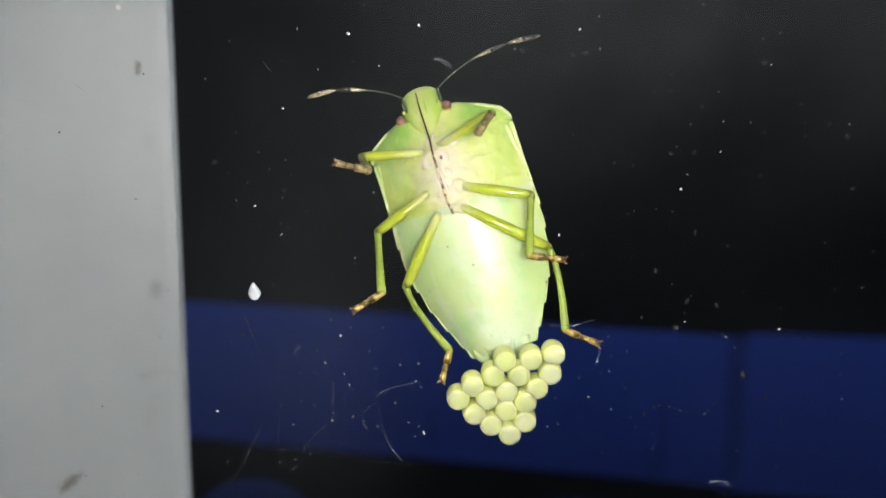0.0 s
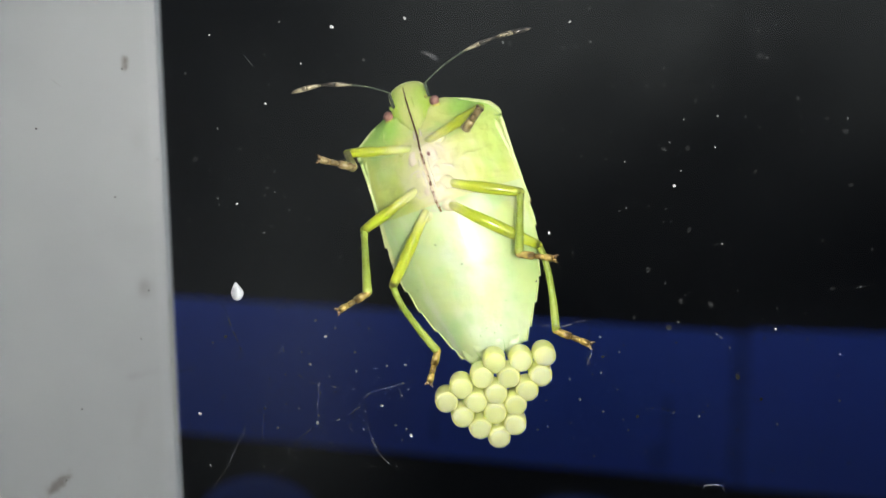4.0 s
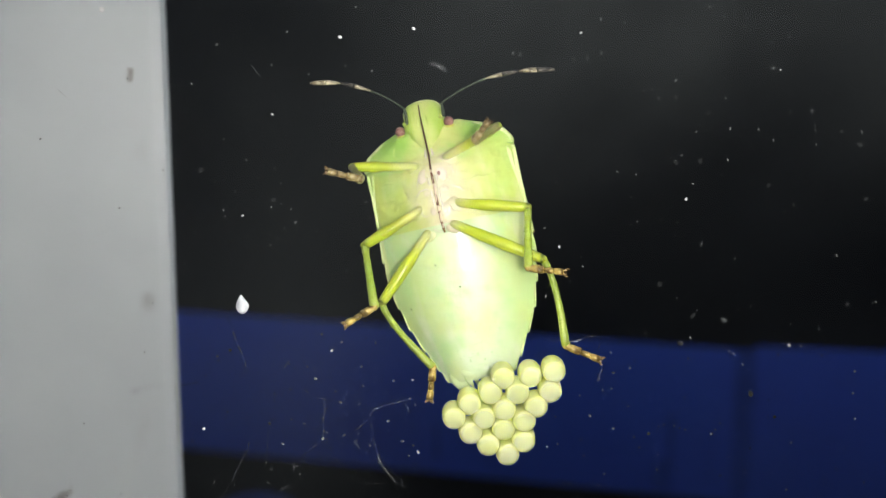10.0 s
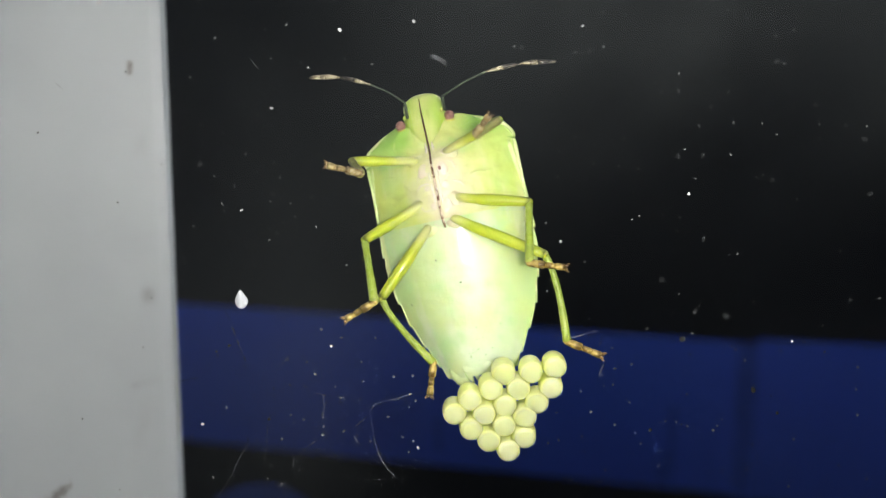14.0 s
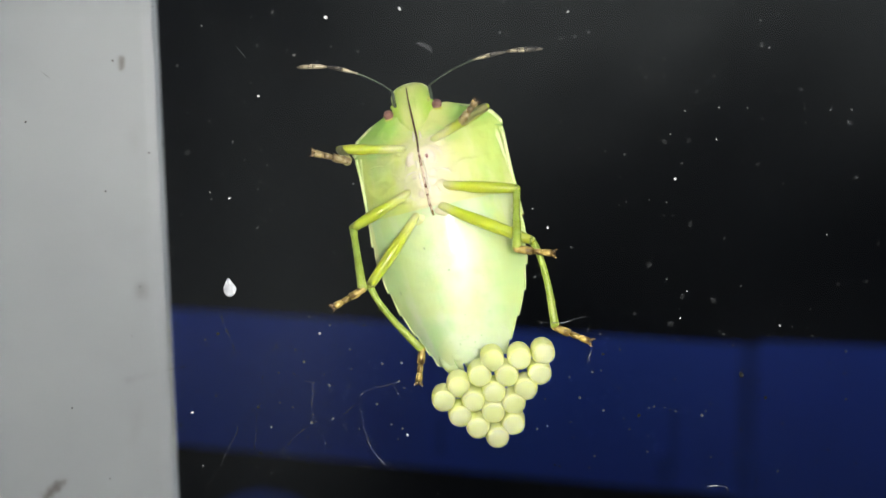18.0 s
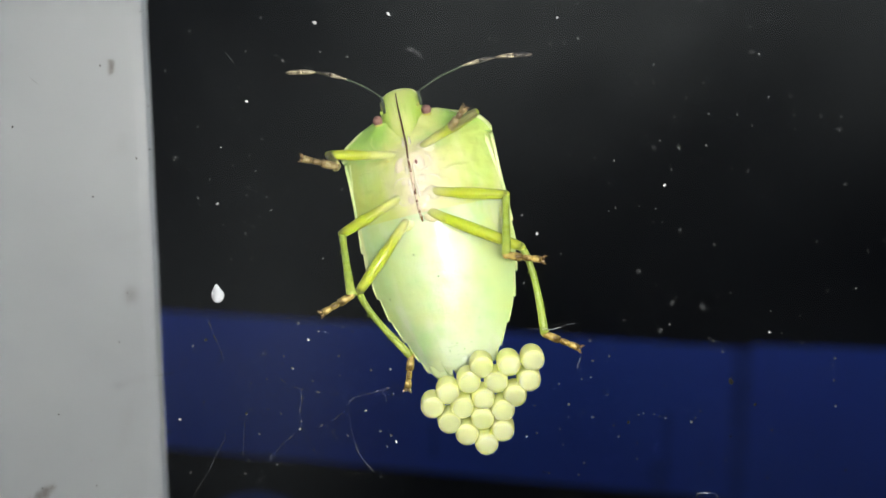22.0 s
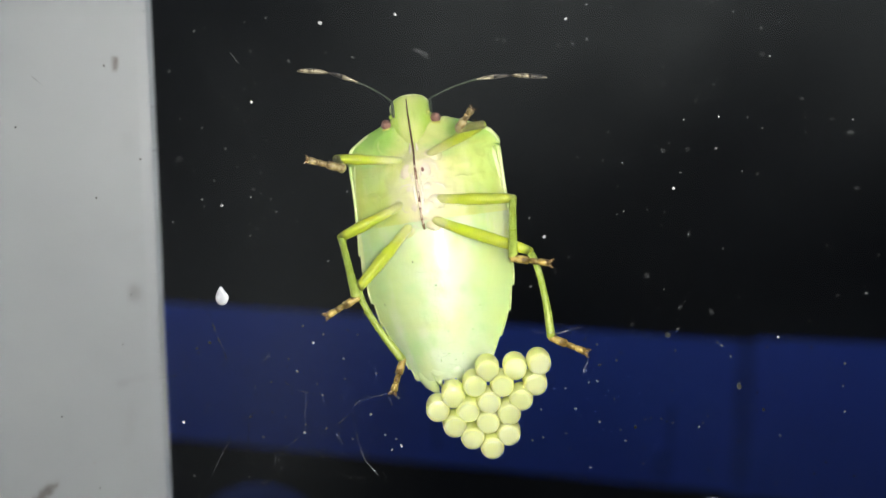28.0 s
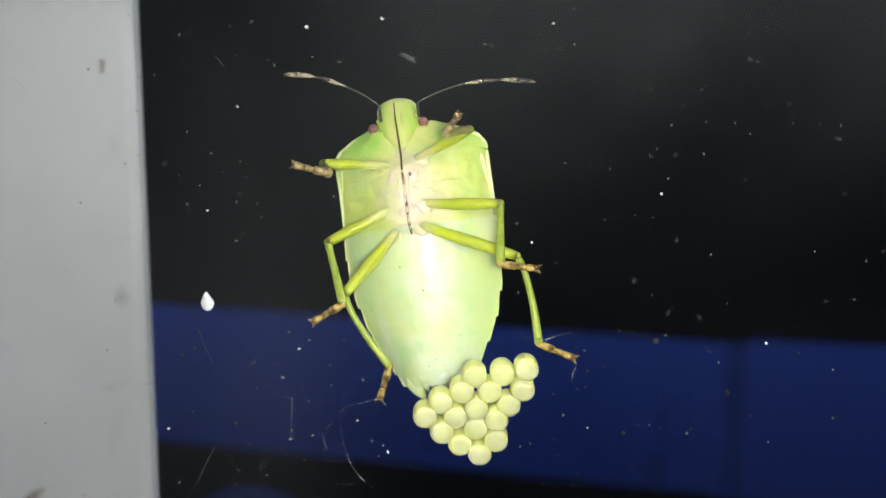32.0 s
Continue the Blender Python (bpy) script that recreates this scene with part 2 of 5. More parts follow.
def silk_fibre(name, colour, least, most):
    """Spun silk: fine translucent strands, denser in some stretches than in others."""
    m, nodes, links, b = material(name, colour, 0.5)
    coord = nodes.new("ShaderNodeTexCoord").outputs["Object"]
    links.new(mixed(nodes, links, ramp(nodes, links, noisy(nodes, links, 2600, 2, coord), 0.4, 0.6), colour, [v * 0.6 for v in colour]), b.inputs["Base Color"])
    cover = nodes.new("ShaderNodeMapRange")
    cover.interpolation_type = "SMOOTHSTEP"
    for key, value in (("From Min", 0.38), ("From Max", 0.66), ("To Min", least), ("To Max", most)):
        cover.inputs[key].default_value = value
    links.new(noisy(nodes, links, 1300, 3, coord), cover.inputs["Value"])
    mix = nodes.new("ShaderNodeMixShader")
    links.new(cover.outputs["Result"], mix.inputs[0])
    links.new(nodes.new("ShaderNodeBsdfTransparent").outputs[0], mix.inputs[1])
    links.new(b.outputs[0], mix.inputs[2])
    links.new(mix.outputs[0], nodes["Material Output"].inputs["Surface"])
    return m


SILK = silk_fibre("silk", (0.38, 0.40, 0.45), 0.09, 0.90)
FAINTSILK = silk_fibre("faint_silk", (0.12, 0.12, 0.125), 0.0, 0.30)
SMEAR = silk_fibre("smear_film", (0.10, 0.105, 0.11), 0.05, 0.38)


def egg_skin():
    """Translucent yellow shell, paler cream on the end that is glued to the glass."""
    m, nodes, links, b = material("egg_shell", (0.8, 0.8, 0.3), 0.45)
    coord = nodes.new("ShaderNodeTexCoord").outputs["Object"]
    split = nodes.new("ShaderNodeSeparateXYZ")
    links.new(coord, split.inputs[0])
    tone = nodes.new("ShaderNodeObjectInfo").outputs["Random"]
    c = mixed(nodes, links, ramp(nodes, links, noisy(nodes, links, 1500, 4, coord), 0.35, 0.65), (0.80, 0.88, 0.31), (0.77, 0.86, 0.27))
    end = mixed(nodes, links, ramp(nodes, links, tone, 0.0, 1.0), (0.67, 0.79, 0.28), (0.70, 0.80, 0.34))
    c = mixed(nodes, links, ramp(nodes, links, split.outputs["Y"], 0.00005, 0.000042), c, end)
    links.new(c, b.inputs["Base Color"])
    bumped(nodes, links, b, noisy(nodes, links, 5000, 3, coord), 0.12, 0.0002)
    waxy(b, 1.0, 0.0026, (0.97, 1.0, 0.50))
    return m


EGGSKIN = egg_skin()


def post_paint():
    m, nodes, links, b = material("post_paint", (0.8, 0.8, 0.8), 0.48)
    coord = nodes.new("ShaderNodeTexCoord").outputs["Object"]
    stretch = node(nodes, "ShaderNodeMapping", Scale=(1, 1, 0.25))
    links.new(coord, stretch.inputs["Vector"])
    c = mixed(nodes, links, ramp(nodes, links, noisy(nodes, links, 45, 5, coord), 0.35, 0.7), (0.638, 0.682, 0.694), (0.542, 0.582, 0.60))
    c = mixed(nodes, links, ramp(nodes, links, noisy(nodes, links, 160, 3, stretch.outputs[0]), 0.58, 0.75), c, (0.545, 0.576, 0.59))
    c = mixed(nodes, links, ramp(nodes, links, noisy(nodes, links, 95, 2, coord), 0.70, 0.78), c, (0.50, 0.495, 0.49))
    # soft painted smudges, dirt and one shadow: place, half width, half height, lean, strength
    cloud = noisy(nodes, links, 700, 4, coord)
    # the first stands for the blurred shadow of a speck on the glass
    for x, z, w, h, lean, amount, tone in ((-23.95, -16.6, 0.95, 1.35, 5, 0.75, (0.33, 0.335, 0.35)), (-23.95, -4.3, 0.9, 1.7, 0, 0.30, (0.42, 0.44, 0.44)), (-25.3, -24.3, 0.7, 0.55, 0, 0.35, (0.36, 0.37, 0.42)),
                                           (-24.3, -24.0, 2.2, 0.45, -8, 0.22, (0.40, 0.41, 0.44)), (-24.9, -28.0, 0.8, 3.4, 14, 0.20, (0.42, 0.42, 0.43)), (-24.62, 1.72, 0.38, 0.75, 6, 0.7, (0.36, 0.34, 0.33)),
                                           (-31.7, -33.3, 0.8, 1.5, 50, 0.65, (0.34, 0.33, 0.33)), (-23.9, -11.8, 2.4, 0.5, -6, 0.14, (0.42, 0.43, 0.45))):
        shift = node(nodes, "ShaderNodeMapping", Location=(x * MM, 0, z * MM), Rotation=(0, radians(lean), 0), Scale=(w * MM, 1000.0, h * MM))
        shift.vector_type = "TEXTURE"
        links.new(coord, shift.inputs["Vector"])
        d = nodes.new("ShaderNodeVectorMath")
        d.operation = "LENGTH"
        links.new(shift.outputs[0], d.inputs[0])
        rag, f = nodes.new("ShaderNodeMath"), nodes.new("ShaderNodeMath")
        rag.operation, f.operation = "MULTIPLY_ADD", "MULTIPLY"
        links.new(cloud, rag.inputs[0])
        rag.inputs[1].default_value = 0.9
        links.new(d.outputs["Value"], rag.inputs[2])
        links.new(ramp(nodes, links, rag.outputs[0], 1.5, 0.35), f.inputs[0])
        f.inputs[1].default_value = amount
        c = mixed(nodes, links, f.outputs[0], c, tone)
    links.new(c, b.inputs["Base Color"])
    bumped(nodes, links, b, noisy(nodes, links, 600, 3, coord), 0.15, 0.0002)
    return m


def window_glass():
    m, nodes, links, b = material("window_glass", (1, 1, 1), 0.0)
    b.inputs["Transmission Weight"].default_value, b.inputs["IOR"].default_value = 1.0, 1.5
    # a thin uneven film of dust, plus painted haze that lifts the dark view
    film = node(nodes, "ShaderNodeBsdfDiffuse", Color=(0.74, 0.82, 0.83, 1))
    coord = nodes.new("ShaderNodeTexCoord").outputs["Object"]
    grain = ramp(nodes, links, noisy(nodes, links, 60, 6, coord), 0.15, 0.85)

    def patch(centre, reach, amount):
        """A patch of dust and painted haze that thins out from its centre, broken up by grain."""
        d = nodes.new("ShaderNodeVectorMath")
        d.operation = "DISTANCE"
        links.new(coord, d.inputs[0])
        d.inputs[1].default_value = [v * MM for v in centre]
        f = ramp(nodes, links, d.outputs["Value"], reach * MM, 0.0)
        m1, m2 = nodes.new("ShaderNodeMath"), nodes.new("ShaderNodeMath")
        m1.operation = m2.operation = "MULTIPLY"
        links.new(f, m1.inputs[0])
        links.new(grain, m1.inputs[1])
        links.new(m1.outputs[0], m2.inputs[0])
        m2.inputs[1].default_value = amount
        return m2.outputs[0]

    total = None
    for centre, reach, amount in (((-5, 0, 8), 25, 0.036), ((7, 0, 10), 17, 0.058), ((-9, 0, -15), 14, 0.023), ((25, 0, 9), 19, 0.036), ((14, 0, -3), 15, 0.006), ((22, 0, -19), 12, 0.006)):
        n = nodes.new("ShaderNodeMath")
        n.operation = "ADD"
        links.new(patch(centre, reach, amount), n.inputs[0])
        n.inputs[1].default_value = 0.0016
        if total is not None:
            links.new(total, n.inputs[1])
        total = n.outputs[0]
    mix = nodes.new("ShaderNodeMixShader")
    links.new(total, mix.inputs[0])
    links.new(b.outputs[0], mix.inputs[1])
    links.new(film.outputs[0], mix.inputs[2])
    links.new(mix.outputs[0], nodes["Material Output"].inputs["Surface"])
    return m


POSTPAINT, GLASS = post_paint(), window_glass()


# ---- building helpers; they take millimetres ----
def mesh_of(bm, name, mat, smooth=True):
    bmesh.ops.recalc_face_normals(bm, faces=bm.faces)
    bmesh.ops.scale(bm, vec=(MM, MM, MM), verts=bm.verts)
    me = bpy.data.meshes.new(name)
    bm.to_mesh(me)
    bm.free()
    for p in me.polygons:
        p.use_smooth = smooth
    me.materials.append(mat)
    return me


def part(name, bm, mat, parent, label="", smooth=True):
    ob = new(name, mesh_of(bm, name, mat, smooth))
    ob.parent = parent
    return tagged(ob, label)


def thing(name, label, category, group="", kind="", bm=None, mat=None, smooth=True):
    ob = new(name, mesh_of(bm, name, mat, smooth) if bm else None)
    return tagged(ob, label, category, group, kind)


def loft(rings, caps=True, bm=None, crisp=False):
    bm = bm or bmesh.new()
    rows = [[bm.verts.new(p) for p in ring] for ring in rings]
    n = len(rows[0])
    for a, b in zip(rows, rows[1:]):
        for i in range(n):
            bm.faces.new((a[i], a[(i + 1) % n], b[(i + 1) % n], b[i]))
    if caps:
        ends = [[bm.verts.new(v.co) for v in row] for row in (rows[0], rows[-1])] if crisp else (rows[0], rows[-1])
        bm.faces.new(ends[0][::-1])
        bm.faces.new(ends[1])
    return bm


def tube(points, radii, sides=10, bm=None, flat=1.0):
    """A closed tube through points with a radius at each; flat squeezes it across."""
    pts = [Vector(p) for p in points]
    rings = []
    up = Vector((0, -1, 0))
    for i, p in enumerate(pts):
        d = (pts[min(i + 1, len(pts) - 1)] - pts[max(i - 1, 0)]).normalized()
        side = d.cross(up)
        if side.length < 1e-3:
            side = d.cross(Vector((1, 0, 0)))
        side.normalize()
        lift = side.cross(d)
        r = max(radii[i], 1e-4)
        rings.append([p + side * r * math.cos(2 * math.pi * k / sides) + lift * r * flat * math.sin(2 * math.pi * k / sides) for k in range(sides)])
    return loft(rings, True, bm)


def ball(centre, size, bm=None, u=16, v=10):
    bm = bm or bmesh.new()
    bmesh.ops.create_uvsphere(bm, u_segments=u, v_segments=v, radius=1, matrix=Matrix.Translation(centre) @ Matrix.Diagonal((*size, 1)))
    return bm


def box(x0, x1, y0, y1, z0, z1, bevel=0.0, segments=2):
    bm = bmesh.new()
    bmesh.ops.create_cube(bm, size=1, matrix=Matrix.Translation(((x0 + x1) / 2, (y0 + y1) / 2, (z0 + z1) / 2)) @ Matrix.Diagonal((x1 - x0, y1 - y0, z1 - z0, 1)))
    if bevel:
        bmesh.ops.bevel(bm, geom=bm.edges[:], offset=bevel, segments=segments, affect="EDGES", profile=0.5)
    return bm


def lerp_table(table, s):
    """Value at s from rows (s, value) in falling or rising order."""
    rows = sorted(table)
    if s <= rows[0][0]:
        return rows[0][1]
    for (a, va), (b, vb) in zip(rows, rows[1:]):
        if s <= b:
            k = (s - a) / (b - a)
            return va + (vb - va) * k
    return rows[-1][1]


# ---- the setting ----
FLOOR = -1150.0


def slab(name, bm, mat, label, category, smooth=False):
    return tagged(new(name, mesh_of(bm, name, mat, smooth)), label, category, kind="structure")


def wall_with_opening():
    """The house wall round the window, with a real opening."""
    bm = bmesh.new()
    x0, x1, z0, z1 = -260, 420, -330, 470
    for a, b, c, d in ((-1900, x0, FLOOR, 1300), (x1, 1900, FLOOR, 1300), (x0, x1, FLOOR, z0), (x0, x1, z1, 1300)):
        c = FLOOR - 46 if c == FLOOR else c
        bmesh.ops.create_cube(bm, size=1, matrix=Matrix.Translation(((a + b) / 2, -14, (c + d) / 2)) @ Matrix.Diagonal((b - a, 28, d - c, 1)))
    return slab("wall_north", bm, PLASTER, "plain pale plastered house wall round the window", "wall")


def build_setting():
    wall_with_opening()
    slab("floor", box(-1900, 1900, -2600, -28, FLOOR - 40, FLOOR), WOODFLOOR, "brown wooden floor of the dark room", "floor")
    slab("ceiling", box(-1900, 1900, -2600, -28, 1300, 1340), PLASTER, "plain pale ceiling of the dark room", "ceiling")
    slab("wall_south", box(-1900, 1900, -2640, -2600, FLOOR - 46, 1300), PLASTER, "plain pale wall of the dark room", "wall")
    slab("wall_west", box(-1940, -1900, -2640, 0, FLOOR - 46, 1300), PLASTER, "plain pale wall of the dark room", "wall")
    slab("wall_east", box(1900, 1940, -2640, 0, FLOOR - 46, 1300), PLASTER, "plain pale wall of the dark room", "wall")
    slab("ground", box(-40000, 40000, -40000, 40000, FLOOR - 100, FLOOR - 44), GROUND, "dark grey paving outside at night", "ground")
    # near-black colour stands in for the dark outside; the wall itself is added
    slab("backdrop", box(-2500, 2500, 612, 680, FLOOR - 46, 900), DARKBACK, "nearly black backdrop wall, added to stand for the dark outside", "wall")
    pane = slab("window_1", box(-260, 420, -3, 0, -330, 470), GLASS, "dusty clear window glass with dried specks", "window")
    pane.visible_shadow = False
    bm = bmesh.new()
    prof = [(-22.0, 29.0), (-22.25, 28.2), (-23.0, 27.9), (-60.0, 21.0), (-62.0, 22.0), (-62.0, 36.0), (-26.0, 36.0), (-22.6, 30.4)]
    loft([[(x, y, z) for x, y in prof] for z in (FLOOR - 46, -60.0, 40.0, 900.0)], True, bm)
    slab("window_frame", bm, POSTPAINT, "pale grey painted window frame outside the glass, smudged", "window frame")


def slanted(x0, x1, top0, slope_top, low0, slope_low, y0, y1, bevel):
    """A board between two sloping edges; the heights hold at x = 0."""
    bm = bmesh.new()
    vs = []
    for y in (y0, y1):
        for x, f in ((x0, 0), (x1, 0), (x1, 1), (x0, 1)):
            vs.append(bm.verts.new((x, y, low0 + slope_low * x if f == 0 else top0 + slope_top * x)))
    for f in ((0, 1, 2, 3), (7, 6, 5, 4), (0, 4, 5, 1), (1, 5, 6, 2), (2, 6, 7, 3), (3, 7, 4, 0)):
        bm.faces.new([vs[i] for i in f])
    bmesh.ops.recalc_face_normals(bm, faces=bm.faces)
    bmesh.ops.bevel(bm, geom=bm.edges[:], offset=bevel, segments=3, affect="EDGES", profile=0.5)
    return bm


def build_boards():
    group = "blue boards on the dark wall"
    thing("blue_board", "deep blue painted board on the dark wall", "board", group,
          bm=slanted(-900, 198.8, -156.0, -0.066, -259.0, -0.098, 611.2, 612, 0.15), mat=BLUEPAINT)
    thing("blue_board", "deep blue painted board beside a dark seam", "board", group,
          bm=slanted(212.4, 1000, -158.0, -0.042, -261.5, -0.098, 611.2, 612, 0.15), mat=BLUEPAINT)
    slab("trim", slanted(196, 215, -157.0, -0.060, -261.5, -0.098, 611.4, 611.9, 0.1), SEAM, "recessed dark blue seam between two boards", "seam")
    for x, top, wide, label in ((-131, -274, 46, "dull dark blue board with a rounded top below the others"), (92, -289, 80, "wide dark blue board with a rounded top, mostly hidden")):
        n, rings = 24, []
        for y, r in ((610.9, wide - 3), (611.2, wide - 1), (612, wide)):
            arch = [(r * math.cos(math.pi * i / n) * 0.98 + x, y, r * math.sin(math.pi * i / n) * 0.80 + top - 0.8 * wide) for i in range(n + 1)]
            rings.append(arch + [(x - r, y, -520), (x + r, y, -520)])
        thing("blue_board", label, "board", group, bm=loft(rings), mat=DIMBLUE, smooth=False)
    for x, low, high in ((-6, -247, -222), (156, -270, -215)):
        slab("trim", slanted(x - 2, x + 2, high, 0, low, 0, 610.7, 611.15, 0.1), SEAM, "narrow dull seam low on the blue board", "seam")


# ---- the shield bug ----
BUG_AT = Vector((1.90, 4.5, -8.20))
BUG_TURN, BUG_ROLL, BUG_PITCH = -17.9, -9.0, -9.0
BUG_SIZE = 1.018
PIVOT = Vector((0, 0, -8.0))
# seconds, further turn in degrees, shift in x and z, further roll
BUG_MOVES = [(0, 0, 0, 0, 0), (6.8, 0, 0, 0, 0), (7.5, -2.0, -0.20, 0, 1), (8, -3.5, -0.30, -0.06, 1.5), (8.5, -5.5, -0.45, -0.26, 2), (9, -5.8, -0.42, -0.43, 2.5),
             (13.5, -5.8, -0.42, -0.47, 2.5), (23, -5.6, -0.42, -0.51, 2.5), (24, -6.0, -0.47, -0.56, 2.5), (24.5, -7.0, -0.57, -0.57, 3), (24.7, -7.9, -0.63, -0.62, 3.4), (25, -9.3, -0.74, -0.72, 4),
             (25.3, -9.45, -0.755, -0.735, 4), (25.5, -9.5, -0.76, -0.74, 4), (28, -9.8, -0.78, -0.82, 4), (32, -9.9, -0.78, -0.81, 4)]
WIDTHS = [(0.0, 1.1), (0.55, 1.85), (0.75, 2.00), (2.1, 2.74), (3.7, 3.54), (4.3, 3.73), (5.9, 4.18), (7.5, 4.38), (8.8, 4.40), (9.6, 4.42), (11, 4.37), (12.2, 4.36),
          (13.1, 4.38), (13.36, 4.34), (13.44, 4.44), (13.6, 4.43), (13.85, 4.35), (14.3, 4.05), (14.9, 2.98), (15.3, 1.95), (15.6, 1.45)]
BELLY = [(0.0, 0.65), (0.8, 0.9), (2.0, 1.2), (4, 1.57), (6, 1.82), (7.5, 1.92), (8.5, 1.92), (10, 1.9), (11.5, 1.85), (12.6, 1.7), (13.5, 1.4), (14.3, 1.0), (15, 0.7), (15.6, 0.45)]
BEND = [(0.0, -0.34), (1.5, -0.26), (3.5, -0.18), (6, -0.19), (9.6, -0.16), (12, -0.15), (13.1, -0.16), (14.3, -0.22), (15.5, -0.48), (17.0, -0.52)]
BACK = [(0.0, 0.35), (1.5, 0.9), (4, 1.5), (8, 2.1), (11, 2.3), (13.5, 2.0), (15, 1.2), (15.6, 0.8)]


def bug_pose(turn, dx, dz, roll=0):
    m = Matrix.Translation(PIVOT + Vector((dx, 0.2 * roll, dz))) @ pose(0, 0, 0, 0, -turn, 0) @ Matrix.Translation(BUG_AT - PIVOT)
    return m @ pose(0, 0, 0, 0, BUG_TURN, 0) @ pose(0, 0, 0, BUG_PITCH) @ pose(0, 0, 0, 0, 0, BUG_ROLL + roll)


def metres(m):
    m = m.copy()
    m.translation *= MM
    return m


def folds(x, s):
    """Soft wrinkles of the skin: strong on the thorax, faint on the abdomen."""
    v = Vector((x * 0.75, s * 1.15, 4.0))
    warp = noise.noise(v * 0.7) * 1.4
    ridge = 1 - 2 * abs(noise.noise(v + Vector((warp, -warp, 0))))
    lump = noise.noise(Vector((x * 0.5, s * 0.45, 9.0)))
    if s > 9.0:
        keel = max(0.0, min(1.0, (s - 9.0) / 0.8)) * max(0.0, min(1.0, (13.75 - s) / 1.0))
        return (0.09 * ridge + 0.09 * lump) * max(0, min(1, (s - 9.3) / 0.8)) + 0.50 * keel * keel * (3 - 2 * keel) * math.exp(-(x / 1.35) ** 2)
    return 0.022 * lump + 0.008 * ridge


def bug_ring(s, grow=0.0, tooth=0.0, sides=56, deep=1.0):
    """A cross-section of the body at s, counted from its tail; the belly faces -y."""
    w, b, k = lerp_table(WIDTHS, s) + grow, lerp_table(BELLY, s) * deep + grow, lerp_table(BACK, s) + grow
    ring = []
    for i in range(sides):
        a = 2 * math.pi * i / sides
        c, q = math.cos(a), math.sin(a)
        x = w * math.copysign(abs(c) ** 0.9, c)
        u = min(1.0, abs(x) / w)
        y = k * abs(q) ** 1.15 if q > 0 else -b * (1 - u ** 1.9) - 0.10 * b * u * (1 - u)
        x += math.copysign(tooth * max(0.0, (u - 0.86) / 0.14), x)
        if q < 0:
            y -= 0.03 * b * math.exp(-(x / 1.1) ** 2) + folds(x, s) * (1 - u ** 6)
            x -= 0.30 * (1 - u ** 2)
        ring.append(((x + lerp_table(BEND, s)) * BUG_SIZE, y, (s - 8.0) * BUG_SIZE))
    return ring


def bug_segment(s0, s1, tooth=0.0, lip=0.035, steps=5, deep=1.0, arch=0.0, sides=56):
    """A belly plate from s0 (tail side) to s1; its tail side stands out a little over the next plate."""
    rings = []
    for i in range(steps + 1):
        k = i / steps
        s = s0 + (s1 - s0) * k
        rings.append([(x, y, z + arch * (1 - min(1, abs(x) / 4.0) ** 2)) for x, y, z in
                      bug_ring(s, lip * (1 - k), tooth * (1 - k), sides, deep)])
    return loft(rings, True, None, True)


def shifted(bm, at):
    bmesh.ops.translate(bm, vec=at, verts=bm.verts)
    return bm


def on_belly(x, z, lift=0.0):
    """The point of the belly's skin at x and z in the bug's own space, lifted off it."""
    s, u = z / BUG_SIZE + 8.0, 0.0
    w, b = lerp_table(WIDTHS, s), lerp_table(BELLY, s)
    for i in range(6):
        local = x / BUG_SIZE - lerp_table(BEND, s) + 0.30 * (1 - u * u)
        u = min(1.0, abs(local) / w)
    y = -b * (1 - u ** 1.9) - 0.10 * b * u * (1 - u) - 0.03 * b * math.exp(-(local / 1.1) ** 2) - folds(local, s) * (1 - u ** 6)
    return Vector((x, y - lift, z))


LEGS = {  # hip, knee, ankle, toe
    "front_left": ((-1.15, 2.85, -3.60), (-4.55, 3.0, -3.80), (-4.02, 0.6, -4.40), (-5.92, 0.16, -3.90)),
    "front_right": ((0.05, 2.70, -3.12), (2.96, 2.4, -1.24), (2.10, 0.55, -2.30), (2.88, 0.16, -1.18)),
    "middle_left": ((-0.68, 2.50, -5.95), (-3.66, 3.0, -8.20), (-3.32, 0.5, -11.38), (-5.02, 0.14, -12.35)),
    "middle_right": ((0.68, 2.35, -5.38), (5.22, 2.1, -5.92), (5.05, 0.5, -9.18), (7.15, 0.14, -9.38)),
    "hind_left": ((-0.03, 2.35, -6.96), (-1.99, 2.3, -11.31), (0.56, 0.6, -14.73), (0.06, 0.14, -16.56)),
    "hind_right": ((0.81, 2.25, -6.44), (6.25, 2.0, -8.92), (7.17, 0.5, -13.51), (9.19, 0.14, -14.27)),
}
HIND_LEFT_STEPS = {7.5: ((0.30, 0.7, -14.74), (-0.05, 0.2, -16.48)), 8: ((0.20, 0.7, -14.75), (-0.12, 0.2, -16.42)), 8.5: ((0.05, 0.65, -14.77), (-0.2, 0.18, -16.35))}
FEELER_BASE = {"left": (-2.25, 5.0, -0.46), "right": (-0.17, 4.6, 0.12)}
FEELER_LENGTH = {"left": (2.35, 3.37), "right": (2.87, 4.02)}
